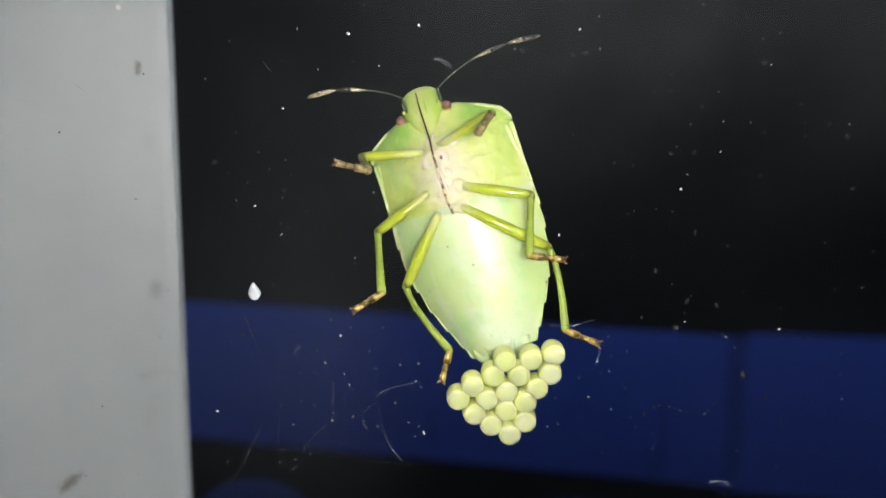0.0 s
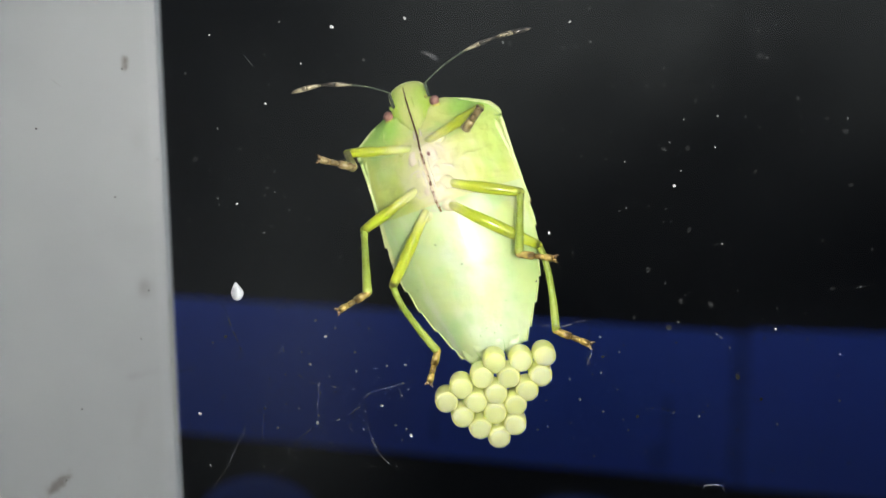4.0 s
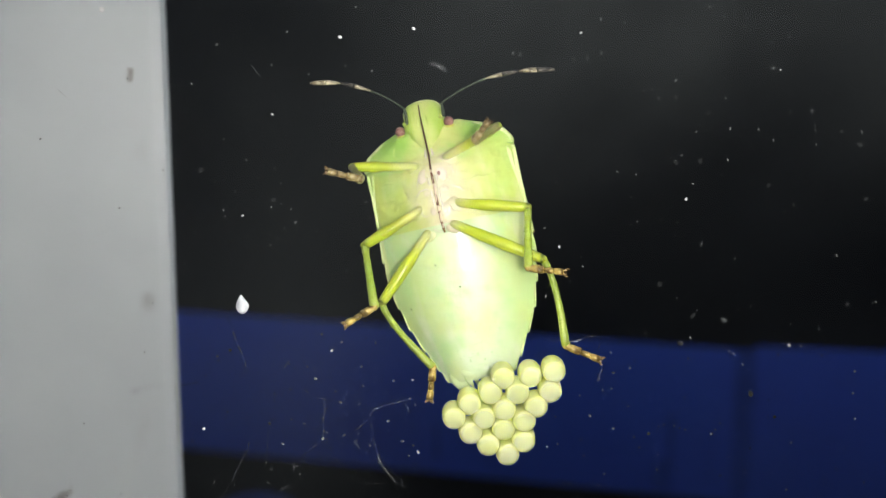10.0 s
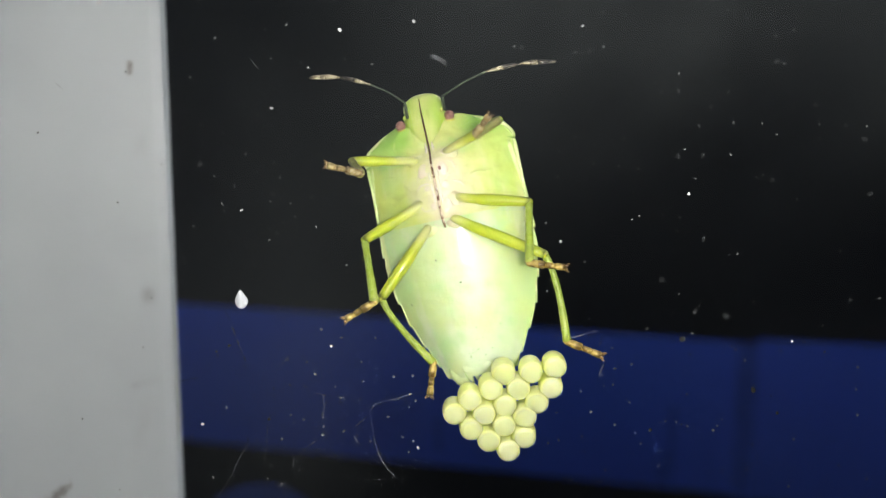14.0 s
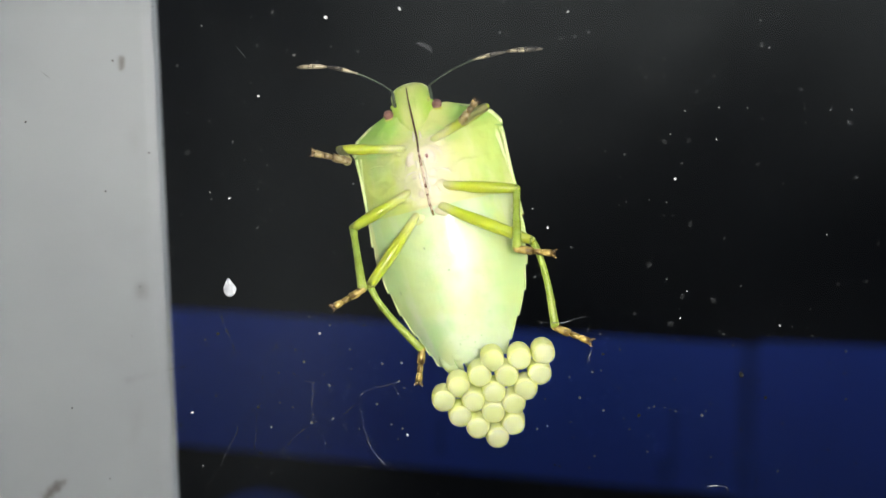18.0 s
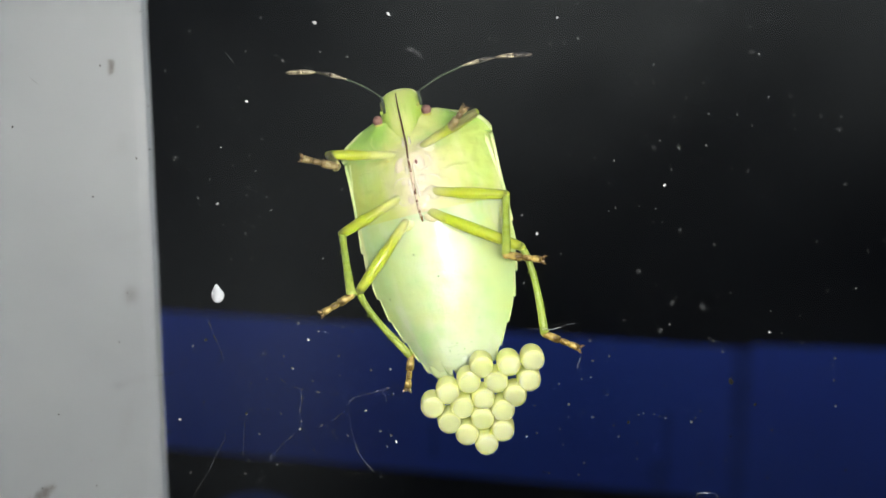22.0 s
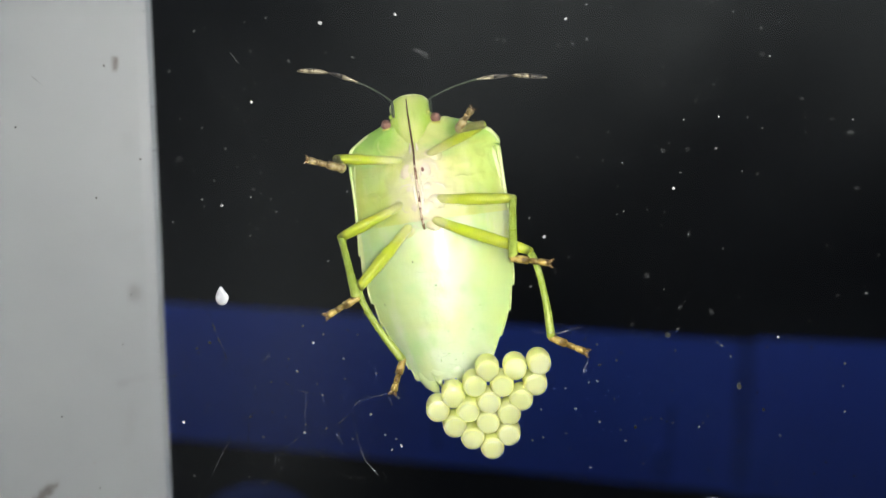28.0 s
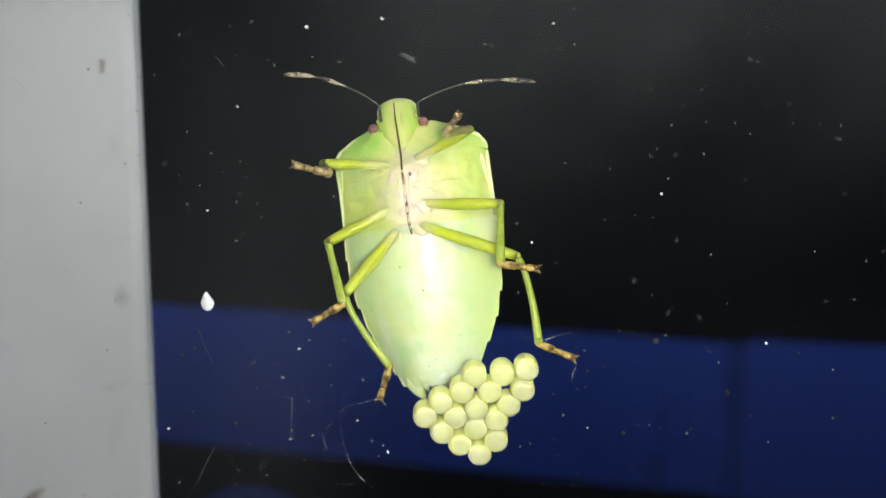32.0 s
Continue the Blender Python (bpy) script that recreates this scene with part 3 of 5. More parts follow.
# world angles of inner and outer feeler halves, row by row as in BUG_MOVES
FEELER_ANGLES = {
    "right": [(38.9, 18.3), (38.9, 18.3), (33, 12), (31, 10), (26, 6), (28, 6.5), (29.5, 8.2), (29.5, 9), (29, 8.5), (28, 7), (26, 5), (23, 2.5), (22.3, 1.8), (22, 1.4), (22.1, 1.4), (22.1, 1.4)],
    "left": [(168.5, 187.7), (168.5, 187.7), (161, 180), (159, 178), (155, 175), (153, 173.5), (153.3, 174.4), (153.3, 174.4), (153, 174), (152.5, 173), (152.1, 172), (151.5, 170.5), (151.4, 170.2), (151.3, 170), (151.3, 169.8), (151.3, 169.8)],
}


LIFTED = ((-0.3, 0.8, -13.85), (-0.35, 0.6, -15.85))


def ankle_toe(leg, t):
    """Where the foot stands on the glass at t; only the hind left foot steps."""
    hip, knee, ankle, toe = LEGS[leg]
    if leg == "hind_left":
        if t in HIND_LEFT_STEPS:
            ankle, toe = HIND_LEFT_STEPS[t]
        elif t >= 25.3:
            ankle, toe = (-0.86, 0.6, -14.82), (-1.29, 0.14, -16.23)
        elif t == 25:
            ankle, toe = LIFTED
        elif t == 24.7:
            ankle, toe = (0.15, 0.75, -14.60), (0.10, 0.5, -16.30)
        elif t >= 9:
            ankle, toe = (-0.11, 0.6, -14.77), (-0.28, 0.14, -16.31)
    return Vector(ankle), Vector(toe)


# how far each knee has moved in x and z after the first and the second step
KNEE_SHIFT = {"middle_right": ((-0.10, -0.16), (-0.10, -0.26)), "hind_right": ((-0.32, 0.06), (-0.22, -0.08)), "hind_left": ((-1.02, -0.10), (-1.32, 0.29)),
              "middle_left": ((-0.38, -0.16), (-0.72, -0.24)), "front_left": ((-0.14, -0.11), (-0.02, -0.26)), "front_right": ((0.45, -0.35), (0.46, -0.92))}


def knee_at(leg, t, ankle, shin):
    """Where the knee stands at t; its height off the glass keeps the shin's length."""
    first, second = lerp_table([(6.8, 0), (7.5, 0.35), (8, 0.55), (8.5, 0.9), (9, 1)], t), lerp_table([(24, 0), (24.5, 0.35), (25, 1)], t)
    (ax, az), (bx, bz) = KNEE_SHIFT[leg]
    knee = Vector(LEGS[leg][1])
    x = knee.x + ax * first + (bx - ax) * second
    z = knee.z + az * first + (bz - az) * second
    rest = shin ** 2 - (x - ankle.x) ** 2 - (z - ankle.z) ** 2
    return Vector((x, ankle.y + math.sqrt(max(rest, 0.04)), z))


def along(a, b, hint=Vector((0, -1, 0))):
    """The pose of a limb that starts at a and runs along its own z to b."""
    z = (b - a).normalized()
    x = hint.cross(z)
    if x.length < 1e-4:
        x = Vector((1, 0, 0))
    x.normalize()
    y = z.cross(x)
    return Matrix.Translation(a) @ Matrix((x, y, z)).transposed().to_4x4()


def femur_mesh(length, thick):
    """A thigh that rises out of the breast in a bow and runs straight to the knee."""
    n = 14
    pts, rad = [(0, -1.05, -0.45), (0, -0.78, -0.05), (0, -0.55, 0.36), (0, -0.35, 0.78), (0, -0.19, 1.22), (0, -0.08, 1.68)], [thick * k for k in (0.56, 0.66, 0.72, 0.77, 0.81, 0.84)]
    for i in range(next(k for k in range(n) if length * k / n > 1.95), n + 1):
        pts.append((0, 0, length * i / n))
        rad.append(thick * min(1.0, 0.78 + 0.36 * i / n) * (0.62 + 0.42 * math.sin(math.pi * min(1, 0.22 + 0.66 * i / n)) - (0.04 if i == n else 0)))
    bm = tube(pts, rad, 16)
    return ball((0, 0, length), (thick * 0.72,) * 3, bm, 12, 8)


def tibia_mesh(length, thick, bow=0.0):
    n = 12
    pts = [(bow * math.sin(math.pi * (i / n) ** 0.7), 0, length * i / n) for i in range(n + 1)]
    rad = [thick * (0.95 if i < 2 else 0.80 + 0.35 * (i / n) ** 2) for i in range(n + 1)]
    bm = tube(pts, rad, 10, flat=0.85)
    rng = random.Random(7)
    for i in range(17):
        z, a = rng.uniform(0.25, 0.98) * length, rng.uniform(0, 2 * math.pi)
        p = Vector((thick * 0.9 * math.cos(a) + bow * math.sin(math.pi * (z / length) ** 0.7), thick * 0.8 * math.sin(a), z))
        tube([p, p + Vector((0.12 * math.cos(a), 0.12 * math.sin(a), 0.10))], [0.022, 0.005], 4, bm)
    return bm


def build_foot(bug, length, skin, label):
    """Three-jointed foot with pads and two claws, along its own z."""
    cuts = [(0, 0.40, 0.225), (0.40, 0.64, 0.17), (0.64, 0.90, 0.20)]
    bm = bmesh.new()
    for a, b, r in cuts:
        tube([(0, 0, a * length), (0, 0, (a + 0.05) * length), (0, 0.01, (a + b) / 2 * length), (0, 0, (b - 0.03) * length), (0, 0, b * length)],
             [r * 0.72, r * 0.92, r, r * 1.02, r * 0.8], 10, bm)
    rng = random.Random(5)
    for i in range(34):
        z, a = rng.uniform(0.05, 0.95) * length, rng.uniform(0, 2 * math.pi)
        p = Vector((0.11 * math.cos(a), 0.11 * math.sin(a), z))
        tube([p, p + Vector((0.09 * math.cos(a), 0.09 * math.sin(a), 0.10))], [0.02, 0.004], 4, bm)
    foot = part("tarsus", bm, skin, bug, label)
    for side in (-1, 1):
        c = tube([(0.06 * side, 0, 0.88 * length), (0.17 * side, -0.02, 0.94 * length), (0.22 * side, 0.0, 0.99 * length), (0.20 * side, 0.05, 1.03 * length)],
                 [0.06, 0.055, 0.04, 0.012], 8)
        ball((0.10 * side, 0.03, 0.93 * length), (0.095, 0.06, 0.12), c, 8, 6)
        part("claw", c, CLAWSKIN, foot, "dark curved claw")
    return foot


def build_bug():
    bug = thing("shield_bug", "bright green shield bug on the window glass, its belly showing", "insect")
    # abdomen: plates that overlap towards the tail
    cuts = [9.7, 8.15, 6.75, 5.35, 3.95, 2.6, 1.35, 0.62]
    for b, a in zip(cuts, cuts[1:]):
        part("abdomen_plate", bug_segment(a - 0.05, b, 0.13, 0.014, 9, sides=96), ABDOMEN, bug)
    for a, b in zip(cuts[1:], cuts):
        for side in (-1, 1):
            pts = [(side * (lerp_table(WIDTHS, u) + 0.12 * (b - u) / (b - a) - 0.045) + lerp_table(BEND, u), -0.05, (u - 8.0)) for u in (a - 0.02 + (b - a) * i / 5 for i in range(6))]
            part("margin_plate", tube([(x * BUG_SIZE, y, z * BUG_SIZE) for x, y, z in pts], [0.02, 0.045, 0.042, 0.04, 0.036, 0.015], 8), EDGESKIN, bug, "yellow-green rim of a belly plate")
    for side in (-1, 1):
        c = -0.36
        part("tail_lobe", tube([(c + side * 1.22, -0.36, -7.0), (c + side * 1.20, -0.44, -7.4), (c + side * 1.08, -0.44, -7.8), (c + side * 0.84, -0.38, -8.20), (c + side * 0.70, -0.34, -8.36)], [0.60, 0.56, 0.40, 0.20, 0.03], 14, flat=0.34), ABDOMEN, bug, "pointed pale green lobe at the tail")
        part("genital_plate", shifted(ball((0, 0, 0), (0.46, 0.085, 0.31)), on_belly(c - 0.10 + side * 0.40, -7.05, -0.072)), ABDOMEN, bug, "rounded pale plate at the tail")
        part("genital_valve", tube([on_belly(c + side * 0.14, -7.28, -0.05), on_belly(c + side * 0.20, -7.60, -0.03), on_belly(c + side * 0.12, -8.12, -0.02)], [0.08, 0.13, 0.04], 10, flat=0.25), ABDOMEN, bug, "small pale valve at the tail")
        part("tail_wedge", tube([on_belly(c + side * 0.62, -7.20, -0.06), on_belly(c + side * 0.58, -7.58, -0.045), on_belly(c + side * 0.46, -8.0, -0.03)], [0.10, 0.18, 0.04], 10, flat=0.28), ABDOMEN, bug, "narrow pale wedge at the tail")
        edge = [on_belly(c - 0.10 + side * x, z, 0.005) for x, z in ((0.03, -6.80), (0.30, -6.70), (0.58, -6.74), (0.84, -6.95), (0.82, -7.20), (0.54, -7.34), (0.20, -7.30))]
        part("tail_crease", tube(edge, [0.008] + [0.015] * 5 + [0.008], 6), CREASE, bug, "grey-green crease round a tail plate")
        # dark green line stands in for the shade in the cleft
        part("tail_crease", tube([on_belly(c + side * 0.88, -7.05, 0.02), on_belly(c + side * 0.80, -7.50, 0.03), on_belly(c + side * 0.66, -7.95, 0.03)], [0.008, 0.018, 0.008], 6), BACKSKIN, bug, "dark line drawn for the shade of a cleft beside a tail lobe")
        for z0, z1, z2 in ((5.05, 4.75, 5.2), (3.35, 3.3, 3.75), (1.62, 1.35, 1.75)):
            pts = []
            for k in range(9):
                x = 0.9 + 3.3 * k / 8
                z = z0 + (z1 - z0) * min(1, k / 4) + (z2 - z1) * max(0, (k - 4) / 4)
                y = -lerp_table(BELLY, z + 8.0) * (1 - (x / lerp_table(WIDTHS, z + 8.0)) ** 1.9)
                pts.append((side * x - 0.2 - 0.30 * (1 - (x / 4.5) ** 2), y - 0.008, z * BUG_SIZE))
            part("suture", tube(pts, [0.015] + [0.03] * 7 + [0.012], 6), SUTURE, bug, "darker green seam between thorax plates")
    # thorax
    for a, b in ((9.55, 11.35), (11.25, 13.05), (12.95, 15.35)):
        part("thorax_plate", bug_segment(a, b, 0.02, 0.010, 20, sides=128), FRONTSKIN if a > 12.5 else THORAX, bug)
    for side in (-1, 1):
        for s, half in ((6.75, 0.9), (3.95, 0.7), (2.6, 0.9), (1.9, 0.5)):
            pts = []
            for k in range(7):
                x = half * k / 6
                u = x / lerp_table(WIDTHS, s)
                pts.append((side * x - 0.3 * (1 - u * u) + lerp_table(BEND, s), -lerp_table(BELLY, s) * (1.025 - u ** 1.9) - 0.10 * lerp_table(BELLY, s) * u * (1 - u) - 0.012, (s - 8.0 + 0.12 * u + 0.02 * math.sin(9 * x + s * 3)) * BUG_SIZE))
            part("crease", tube(pts, [0.012, 0.014, 0.010, 0.016, 0.009, 0.012, 0.004], 6), CREASE, bug, "faint crease across the belly")
        for s, x in ((8.6, 2.55), (7.2, 2.75), (5.9, 2.70), (4.5, 2.35), (3.2, 1.80), (1.95, 1.15)):
            w = lerp_table(WIDTHS, s)
            y = -lerp_table(BELLY, s) * (1 - (x / w) ** 1.9) - 0.10 * lerp_table(BELLY, s) * (x / w) * (1 - x / w)
            part("spiracle", ball((side * x - 0.3 * (1 - (x / w) ** 2) + lerp_table(BEND, s), y - 0.015, (s - 8.0) * BUG_SIZE), (0.05, 0.03, 0.028), None, 8, 6), BACKSKIN, bug, "tiny dark breathing pore")
    for x, s, w, h in ((-0.06, 1.75, 0.055, 0.15), (0.42, 2.05, 0.09, 0.05), (-0.62, 1.95, 0.06, 0.08), (0.75, 1.65, 0.05, 0.05), (-1.45, 2.1, 0.07, 0.035), (1.9, 5.2, 0.07, 0.03)):
        u = abs(x) / lerp_table(WIDTHS, s)
        part("skin_mark", ball((x - 0.3 * (1 - u * u) + lerp_table(BEND, s), -lerp_table(BELLY, s) * (1.02 - u ** 1.9 + 0.10 * u * (1 - u)) - 0.004, (s - 8.0) * BUG_SIZE), (w, 0.03, h), None, 10, 6), CREASE, bug, "small grey-green mark on the belly")
    for s in (9.66, 8.12, 6.72):
        x = lerp_table(WIDTHS, s) + 0.10 + lerp_table(BEND, s)
        part("margin_spot", ball((x * BUG_SIZE, -0.08, (s - 8.0) * BUG_SIZE), (0.05, 0.05, 0.06), None, 8, 6), CLAWSKIN, bug, "tiny dark spot on the rim")
    # margin lines along both sides
    for side in (-1, 1):
        pts, rad = [], []
        for i in range(15):
            s = 9.6 + (13.35 - 9.6) * i / 14
            pts.append((side * (lerp_table(WIDTHS, s) + 0.02) + lerp_table(BEND, s), -0.12, s - 8.0))
            rad.append(0.075)
        part("side_margin", tube(pts, [r * (1.5 if side > 0 else 1.1) for r in rad], 8, flat=0.6), EDGESKIN, bug, "pale yellow-green rim of the wing cover")
        pts = [(side * (lerp_table(WIDTHS, s) + 0.01) + lerp_table(BEND, s), -0.06, s - 8.0) for s in (13.5, 13.62, 13.85, 14.1, 14.3, 14.6, 14.9, 15.2)]
        band = [on_belly(side * x - 0.17, z, -0.01) for x, z in ((4.02, 5.32), (4.06, 4.9), (4.14, 4.2), (4.22, 3.5), (4.27, 2.8))]
        part("margin_band", tube(band, [0.08] + [r * (1.0 if side > 0 else 0.6) for r in (0.20, 0.15, 0.10)] + [0.03], 10, flat=0.35), EDGESKIN, bug, "whitish green band inside the wing cover's rim")
        part("shoulder_rim", tube(pts, [0.07] + [0.13] * 6 + [0.05], 8), EDGESKIN, bug, "pale rim of the shoulder")
        # the notch's shade is drawn as a thin dark green tube
        nick = (side * (lerp_table(WIDTHS, 13.40) - 0.02) + lerp_table(BEND, 13.40)) * BUG_SIZE
        part("notch_line", tube([(nick, -0.16, 5.40), (nick - side * 0.16, -0.26, 5.44), (nick - side * 0.40, -0.40, 5.52)], [0.035, 0.03, 0.008], 6), BACKSKIN, bug, "dark green line drawn as shade in the notch below the shoulder")
    # pinkish breast between the hips, with whitish ridges round the hip sockets
    for x, z, w, h in ((-0.89, 4.27, 0.40, 0.52), (-0.10, 4.27, 0.46, 0.56), (-0.79, 3.44, 0.34, 0.30), (-0.02, 3.47, 0.34, 0.28), (-0.65, 2.37, 0.30, 0.40), (0.02, 2.31, 0.28, 0.42)):
        part("breast_plate", shifted(ball((0, 0, 0), (w * 1.1, 0.17, h * 1.1), None, 24, 14), on_belly(x, z, -0.152)), STERNPINK, bug, "shiny pinkish-white plate of the breast")
    for places, r in ((((-1.64, 3.30), (-1.32, 3.62), (-0.97, 3.69), (-0.70, 3.60)), 0.055), (((-0.32, 3.55), (-0.02, 3.73), (0.24, 3.95), (0.51, 3.95)), 0.060), (((-0.19, 3.26), (0.11, 3.56), (0.48, 3.62), (0.90, 3.43), (1.06, 3.12)), 0.055),
                      (((-1.69, 3.23), (-1.57, 2.69), (-1.38, 2.23), (-1.11, 2.08)), 0.05), (((-1.32, 2.10), (-0.97, 2.23), (-0.65, 2.15)), 0.05), (((0.06, 2.15), (0.43, 2.23), (0.90, 2.08)), 0.05),
                      (((-1.08, 1.51), (-0.76, 1.26), (-0.47, 1.13)), 0.045), (((0.74, 4.19), (0.66, 4.62), (0.37, 4.81)), 0.05), (((-1.43, 3.76), (-1.35, 4.19), (-1.18, 4.57)), 0.05)):
        fine = [on_belly(ax + (bx - ax) * f, az + (bz - az) * f, -0.066) for (ax, az), (bx, bz) in zip(places, places[1:]) for f in (0, 0.33, 0.67)] + [on_belly(*places[-1], -0.07)]
        part("breast_ridge", tube(fine, [0.03] + [r * 1.5] * (len(fine) - 2) + [0.03], 10), STERNUM, bug, "whitish ridge round a hip socket")
    # soft folds of the thorax skin
    for places in (((-2.45, 6.60), (-2.62, 6.15), (-2.40, 5.72), (-1.95, 5.58)), ((-1.70, 6.05), (-1.78, 5.75), (-1.60, 5.45)), ((-3.85, 4.55), (-3.3, 4.60), (-2.7, 4.45)), ((-3.60, 3.75), (-3.05, 3.55), (-2.75, 3.10), (-2.85, 2.65)),
                   ((-3.45, 3.15), (-3.20, 2.80), (-3.22, 2.35)), ((-2.45, 3.95), (-2.05, 3.70), (-1.85, 3.25)), ((1.25, 5.85), (1.65, 5.55), (2.1, 5.45)), ((2.85, 4.95), (3.25, 4.75), (3.45, 4.35)), ((1.45, 3.75), (1.95, 3.85), (2.45, 3.70))):
        fine = [on_belly(ax + (bx - ax) * f, az + (bz - az) * f, -0.055) for (ax, az), (bx, bz) in zip(places, places[1:]) for f in (0, 0.33, 0.67)] + [on_belly(*places[-1], -0.06)]
        part("skin_fold", tube(fine, [0.02] + [0.075] * (len(fine) - 2) + [0.02], 8), THORAX, bug, "soft fold of the green thorax skin")
    # back shell
    rings = []
    for i in range(17):
        s = 0.5 + 14.2 * i / 16
        rings.append([(x * 0.97, 0.15 + abs(y) * 1.02 if y > 0 else 0.15, z) for x, y, z in bug_ring(s)])
    part("wing_cover", loft(rings), BACKSKIN, bug, "green wing covers on the back")
    # head: a tongue that narrows backwards between the front hips
    H = -0.58
    rings = []
    for st, w, b, k, m in ((13.0, 0.26, 1.40, 0.5, -0.48), (13.6, 0.52, 1.47, 0.7, -0.48), (14.3, 0.90, 1.25, 0.9, -0.50), (14.9, 1.22, 1.06, 0.9, -0.53), (15.35, 1.36, 0.96, 0.85, -0.55), (15.7, 1.26, 0.86, 0.75, H),
                          (16.15, 1.16, 0.74, 0.6, H), (16.55, 1.04, 0.52, 0.42, H), (16.82, 0.88, 0.34, 0.28, H), (16.96, 0.60, 0.18, 0.16, H)):
        rings.append([(m + w * math.copysign(abs(math.cos(a)) ** 0.8, math.cos(a)), (k if math.sin(a) > 0 else b) * math.sin(a), st - 8.0) for a in (2 * math.pi * i / 28 for i in range(28))])
    part("head", loft(rings), HEADSKIN, bug, "blunt green head")
    for side in (-1, 1):
        part("cheek", tube([(H + side * 0.26, -0.94, 6.9), (H + side * 0.32, -0.85, 7.4), (H + side * 0.30, -0.72, 7.95), (H + side * 0.22, -0.52, 8.4)], [0.04, 0.10, 0.10, 0.05], 10), HEADSKIN, bug)
        part("eye", ball((H + side * 1.46, -0.45, 7.42), (0.30, 0.31, 0.31)), EYESKIN, bug, "round reddish-brown eye")
        part("eye_rim", ball((H + side * 1.42, -0.38, 7.14), (0.34, 0.26, 0.14)), OCELLUS, bug, "yellow rim behind the eye")
        part("feeler_socket", ball((H + side * 1.10, -0.72, 7.78), (0.10, 0.10, 0.13)), OCELLUS if side > 0 else HEADSKIN, bug, "swollen socket of the feeler")
    rim = [(H + 1.16 * math.sin(radians(a)), -0.05, 7.85 + 1.12 * math.cos(radians(a)) ** 0.6) for a in range(-84, 85, 12)]
    part("head_rim", tube(rim, [0.05] + [0.085] * (len(rim) - 2) + [0.05], 8), EDGESKIN, bug, "pale yellow-green front rim of the head")
    part("scent_pore", ball(on_belly(-0.04, 4.43, 0.08), (0.085, 0.06, 0.13), None, 10, 8), EYESKIN, bug, "small reddish-brown pore")
    # beak along the belly
    course = [(5.5, -0.47), (3.6, -0.44), (2.3, -0.43), (1.1, -0.43)]
    beak = [(-0.66, -0.52, 8.72), (-0.64, -0.90, 8.0), (-0.59, -1.17, 7.2), (-0.55, -1.38, 6.6), (-0.52, -1.54, 6.1), (-0.49, -1.68, 5.65)]
    beak += [tuple(on_belly(lerp_table(course, z), z, 0.06)) for z in (5.25 - 4.0 * i / 15 for i in range(16))]
    part("beak", tube(beak[:9], [0.03, 0.045, 0.055] + [0.058] * 6, 8), BEAKSKIN, bug, "thin dark brown beak folded along the belly")
    part("beak_end", tube(beak[8:], [0.058] + [0.072] * 12 + [0.06], 8), BEAKPALE, bug, "brown and cream flecked end of the beak")
    part("beak_tip", tube([on_belly(-0.43, 1.42, 0.05), on_belly(-0.43, 1.12, 0.06)], [0.085, 0.06], 8), CLAWSKIN, bug, "black tip of the beak")
    for side in (-1, 1):
        part("beak_sheath", tube([on_belly(side * a + b, z, -0.04) for a, b, z in ((0.16, -0.54, 6.4), (0.20, -0.49, 5.6), (0.22, -0.46, 4.2), (0.2, -0.44, 3.0), (0.2, -0.43, 2.0))], [0.04, 0.09, 0.11, 0.09, 0.04], 8), STERNUM, bug, "pale ridge beside the beak")
    # hips, legs and feet
    start = bug_pose(0, 0, 0)
    back = start.inverted()
    limbs = {}
    for leg, points in LEGS.items():
        hip, knee, ankle, toe = (Vector(p) for p in points)
        h = back @ hip
        thick = {"f": 0.31, "m": 0.33, "h": 0.34}[leg[0]]
        toward = (back @ knee - h).normalized()
        coxa = ball((0, 0, 0), (0.62, 0.26, 0.46), None, 24, 16)
        bmesh.ops.rotate(coxa, cent=(0, 0, 0), matrix=pose(0, 0, 0, 0, -math.degrees(math.atan2(toward.z, toward.x)), 0).to_3x3(), verts=coxa.verts)
        spot = h + toward * 0.25
        part("coxa", shifted(coxa, on_belly(spot.x, spot.z, -0.18)), THORAX, bug, "pale swollen hip joint")
        femur = part("femur", femur_mesh((knee - hip).length, thick), LEGSKIN, bug, "glossy yellow-green thigh")
        tibia = part("tibia", tibia_mesh((ankle - knee).length, thick * ({"h": 0.62, "m": 0.72, "f": 0.80}[leg[0]]), {"hind_right": 0.24, "hind_left": -0.22}.get(leg, 0.0)), SHINSKIN if leg[0] != "f" else OLIVESHIN, bug, "slender green shin")
        part("knee_joint", ball((0, 0, 0), (0.20, 0.20, 0.20), None, 10, 8), COXASKIN, tibia, "pale knee joint")
        part("ankle_joint", ball((0, 0, (ankle - knee).length), (0.20, 0.19, 0.20), None, 10, 8), FRONTFOOT if leg[0] == "f" else FOOTSKIN, tibia, "brown ankle joint")
        limbs[leg] = (femur, tibia, build_foot(bug, (toe - ankle).length, FRONTFOOT if leg[0] == "f" else FOOTSKIN, "tan jointed foot" if leg[0] == "f" else "shiny golden-brown jointed foot"))
    # feelers
    feelers = {}
    for side in ("left", "right"):
        li, lo = FEELER_LENGTH[side]
        socket = back @ Vector(FEELER_BASE[side])
        part("scape", tube([(-1.50 if side == "left" else 0.70, -0.70, 7.75), socket.lerp(Vector((-1.50 if side == "left" else 0.70, -0.70, 7.75)), 0.4), socket], [0.09, 0.10, 0.07], 8), FEELERGREEN, bug, "short green base of the feeler")
        bow = (1 if side == "right" else -1)

        def bent(l, f, amount):
            return (bow * amount * math.sin(math.pi * f), 0, l * f)

        def stretch(l, amount, f0, f1, radii):
            k = len(radii) - 1
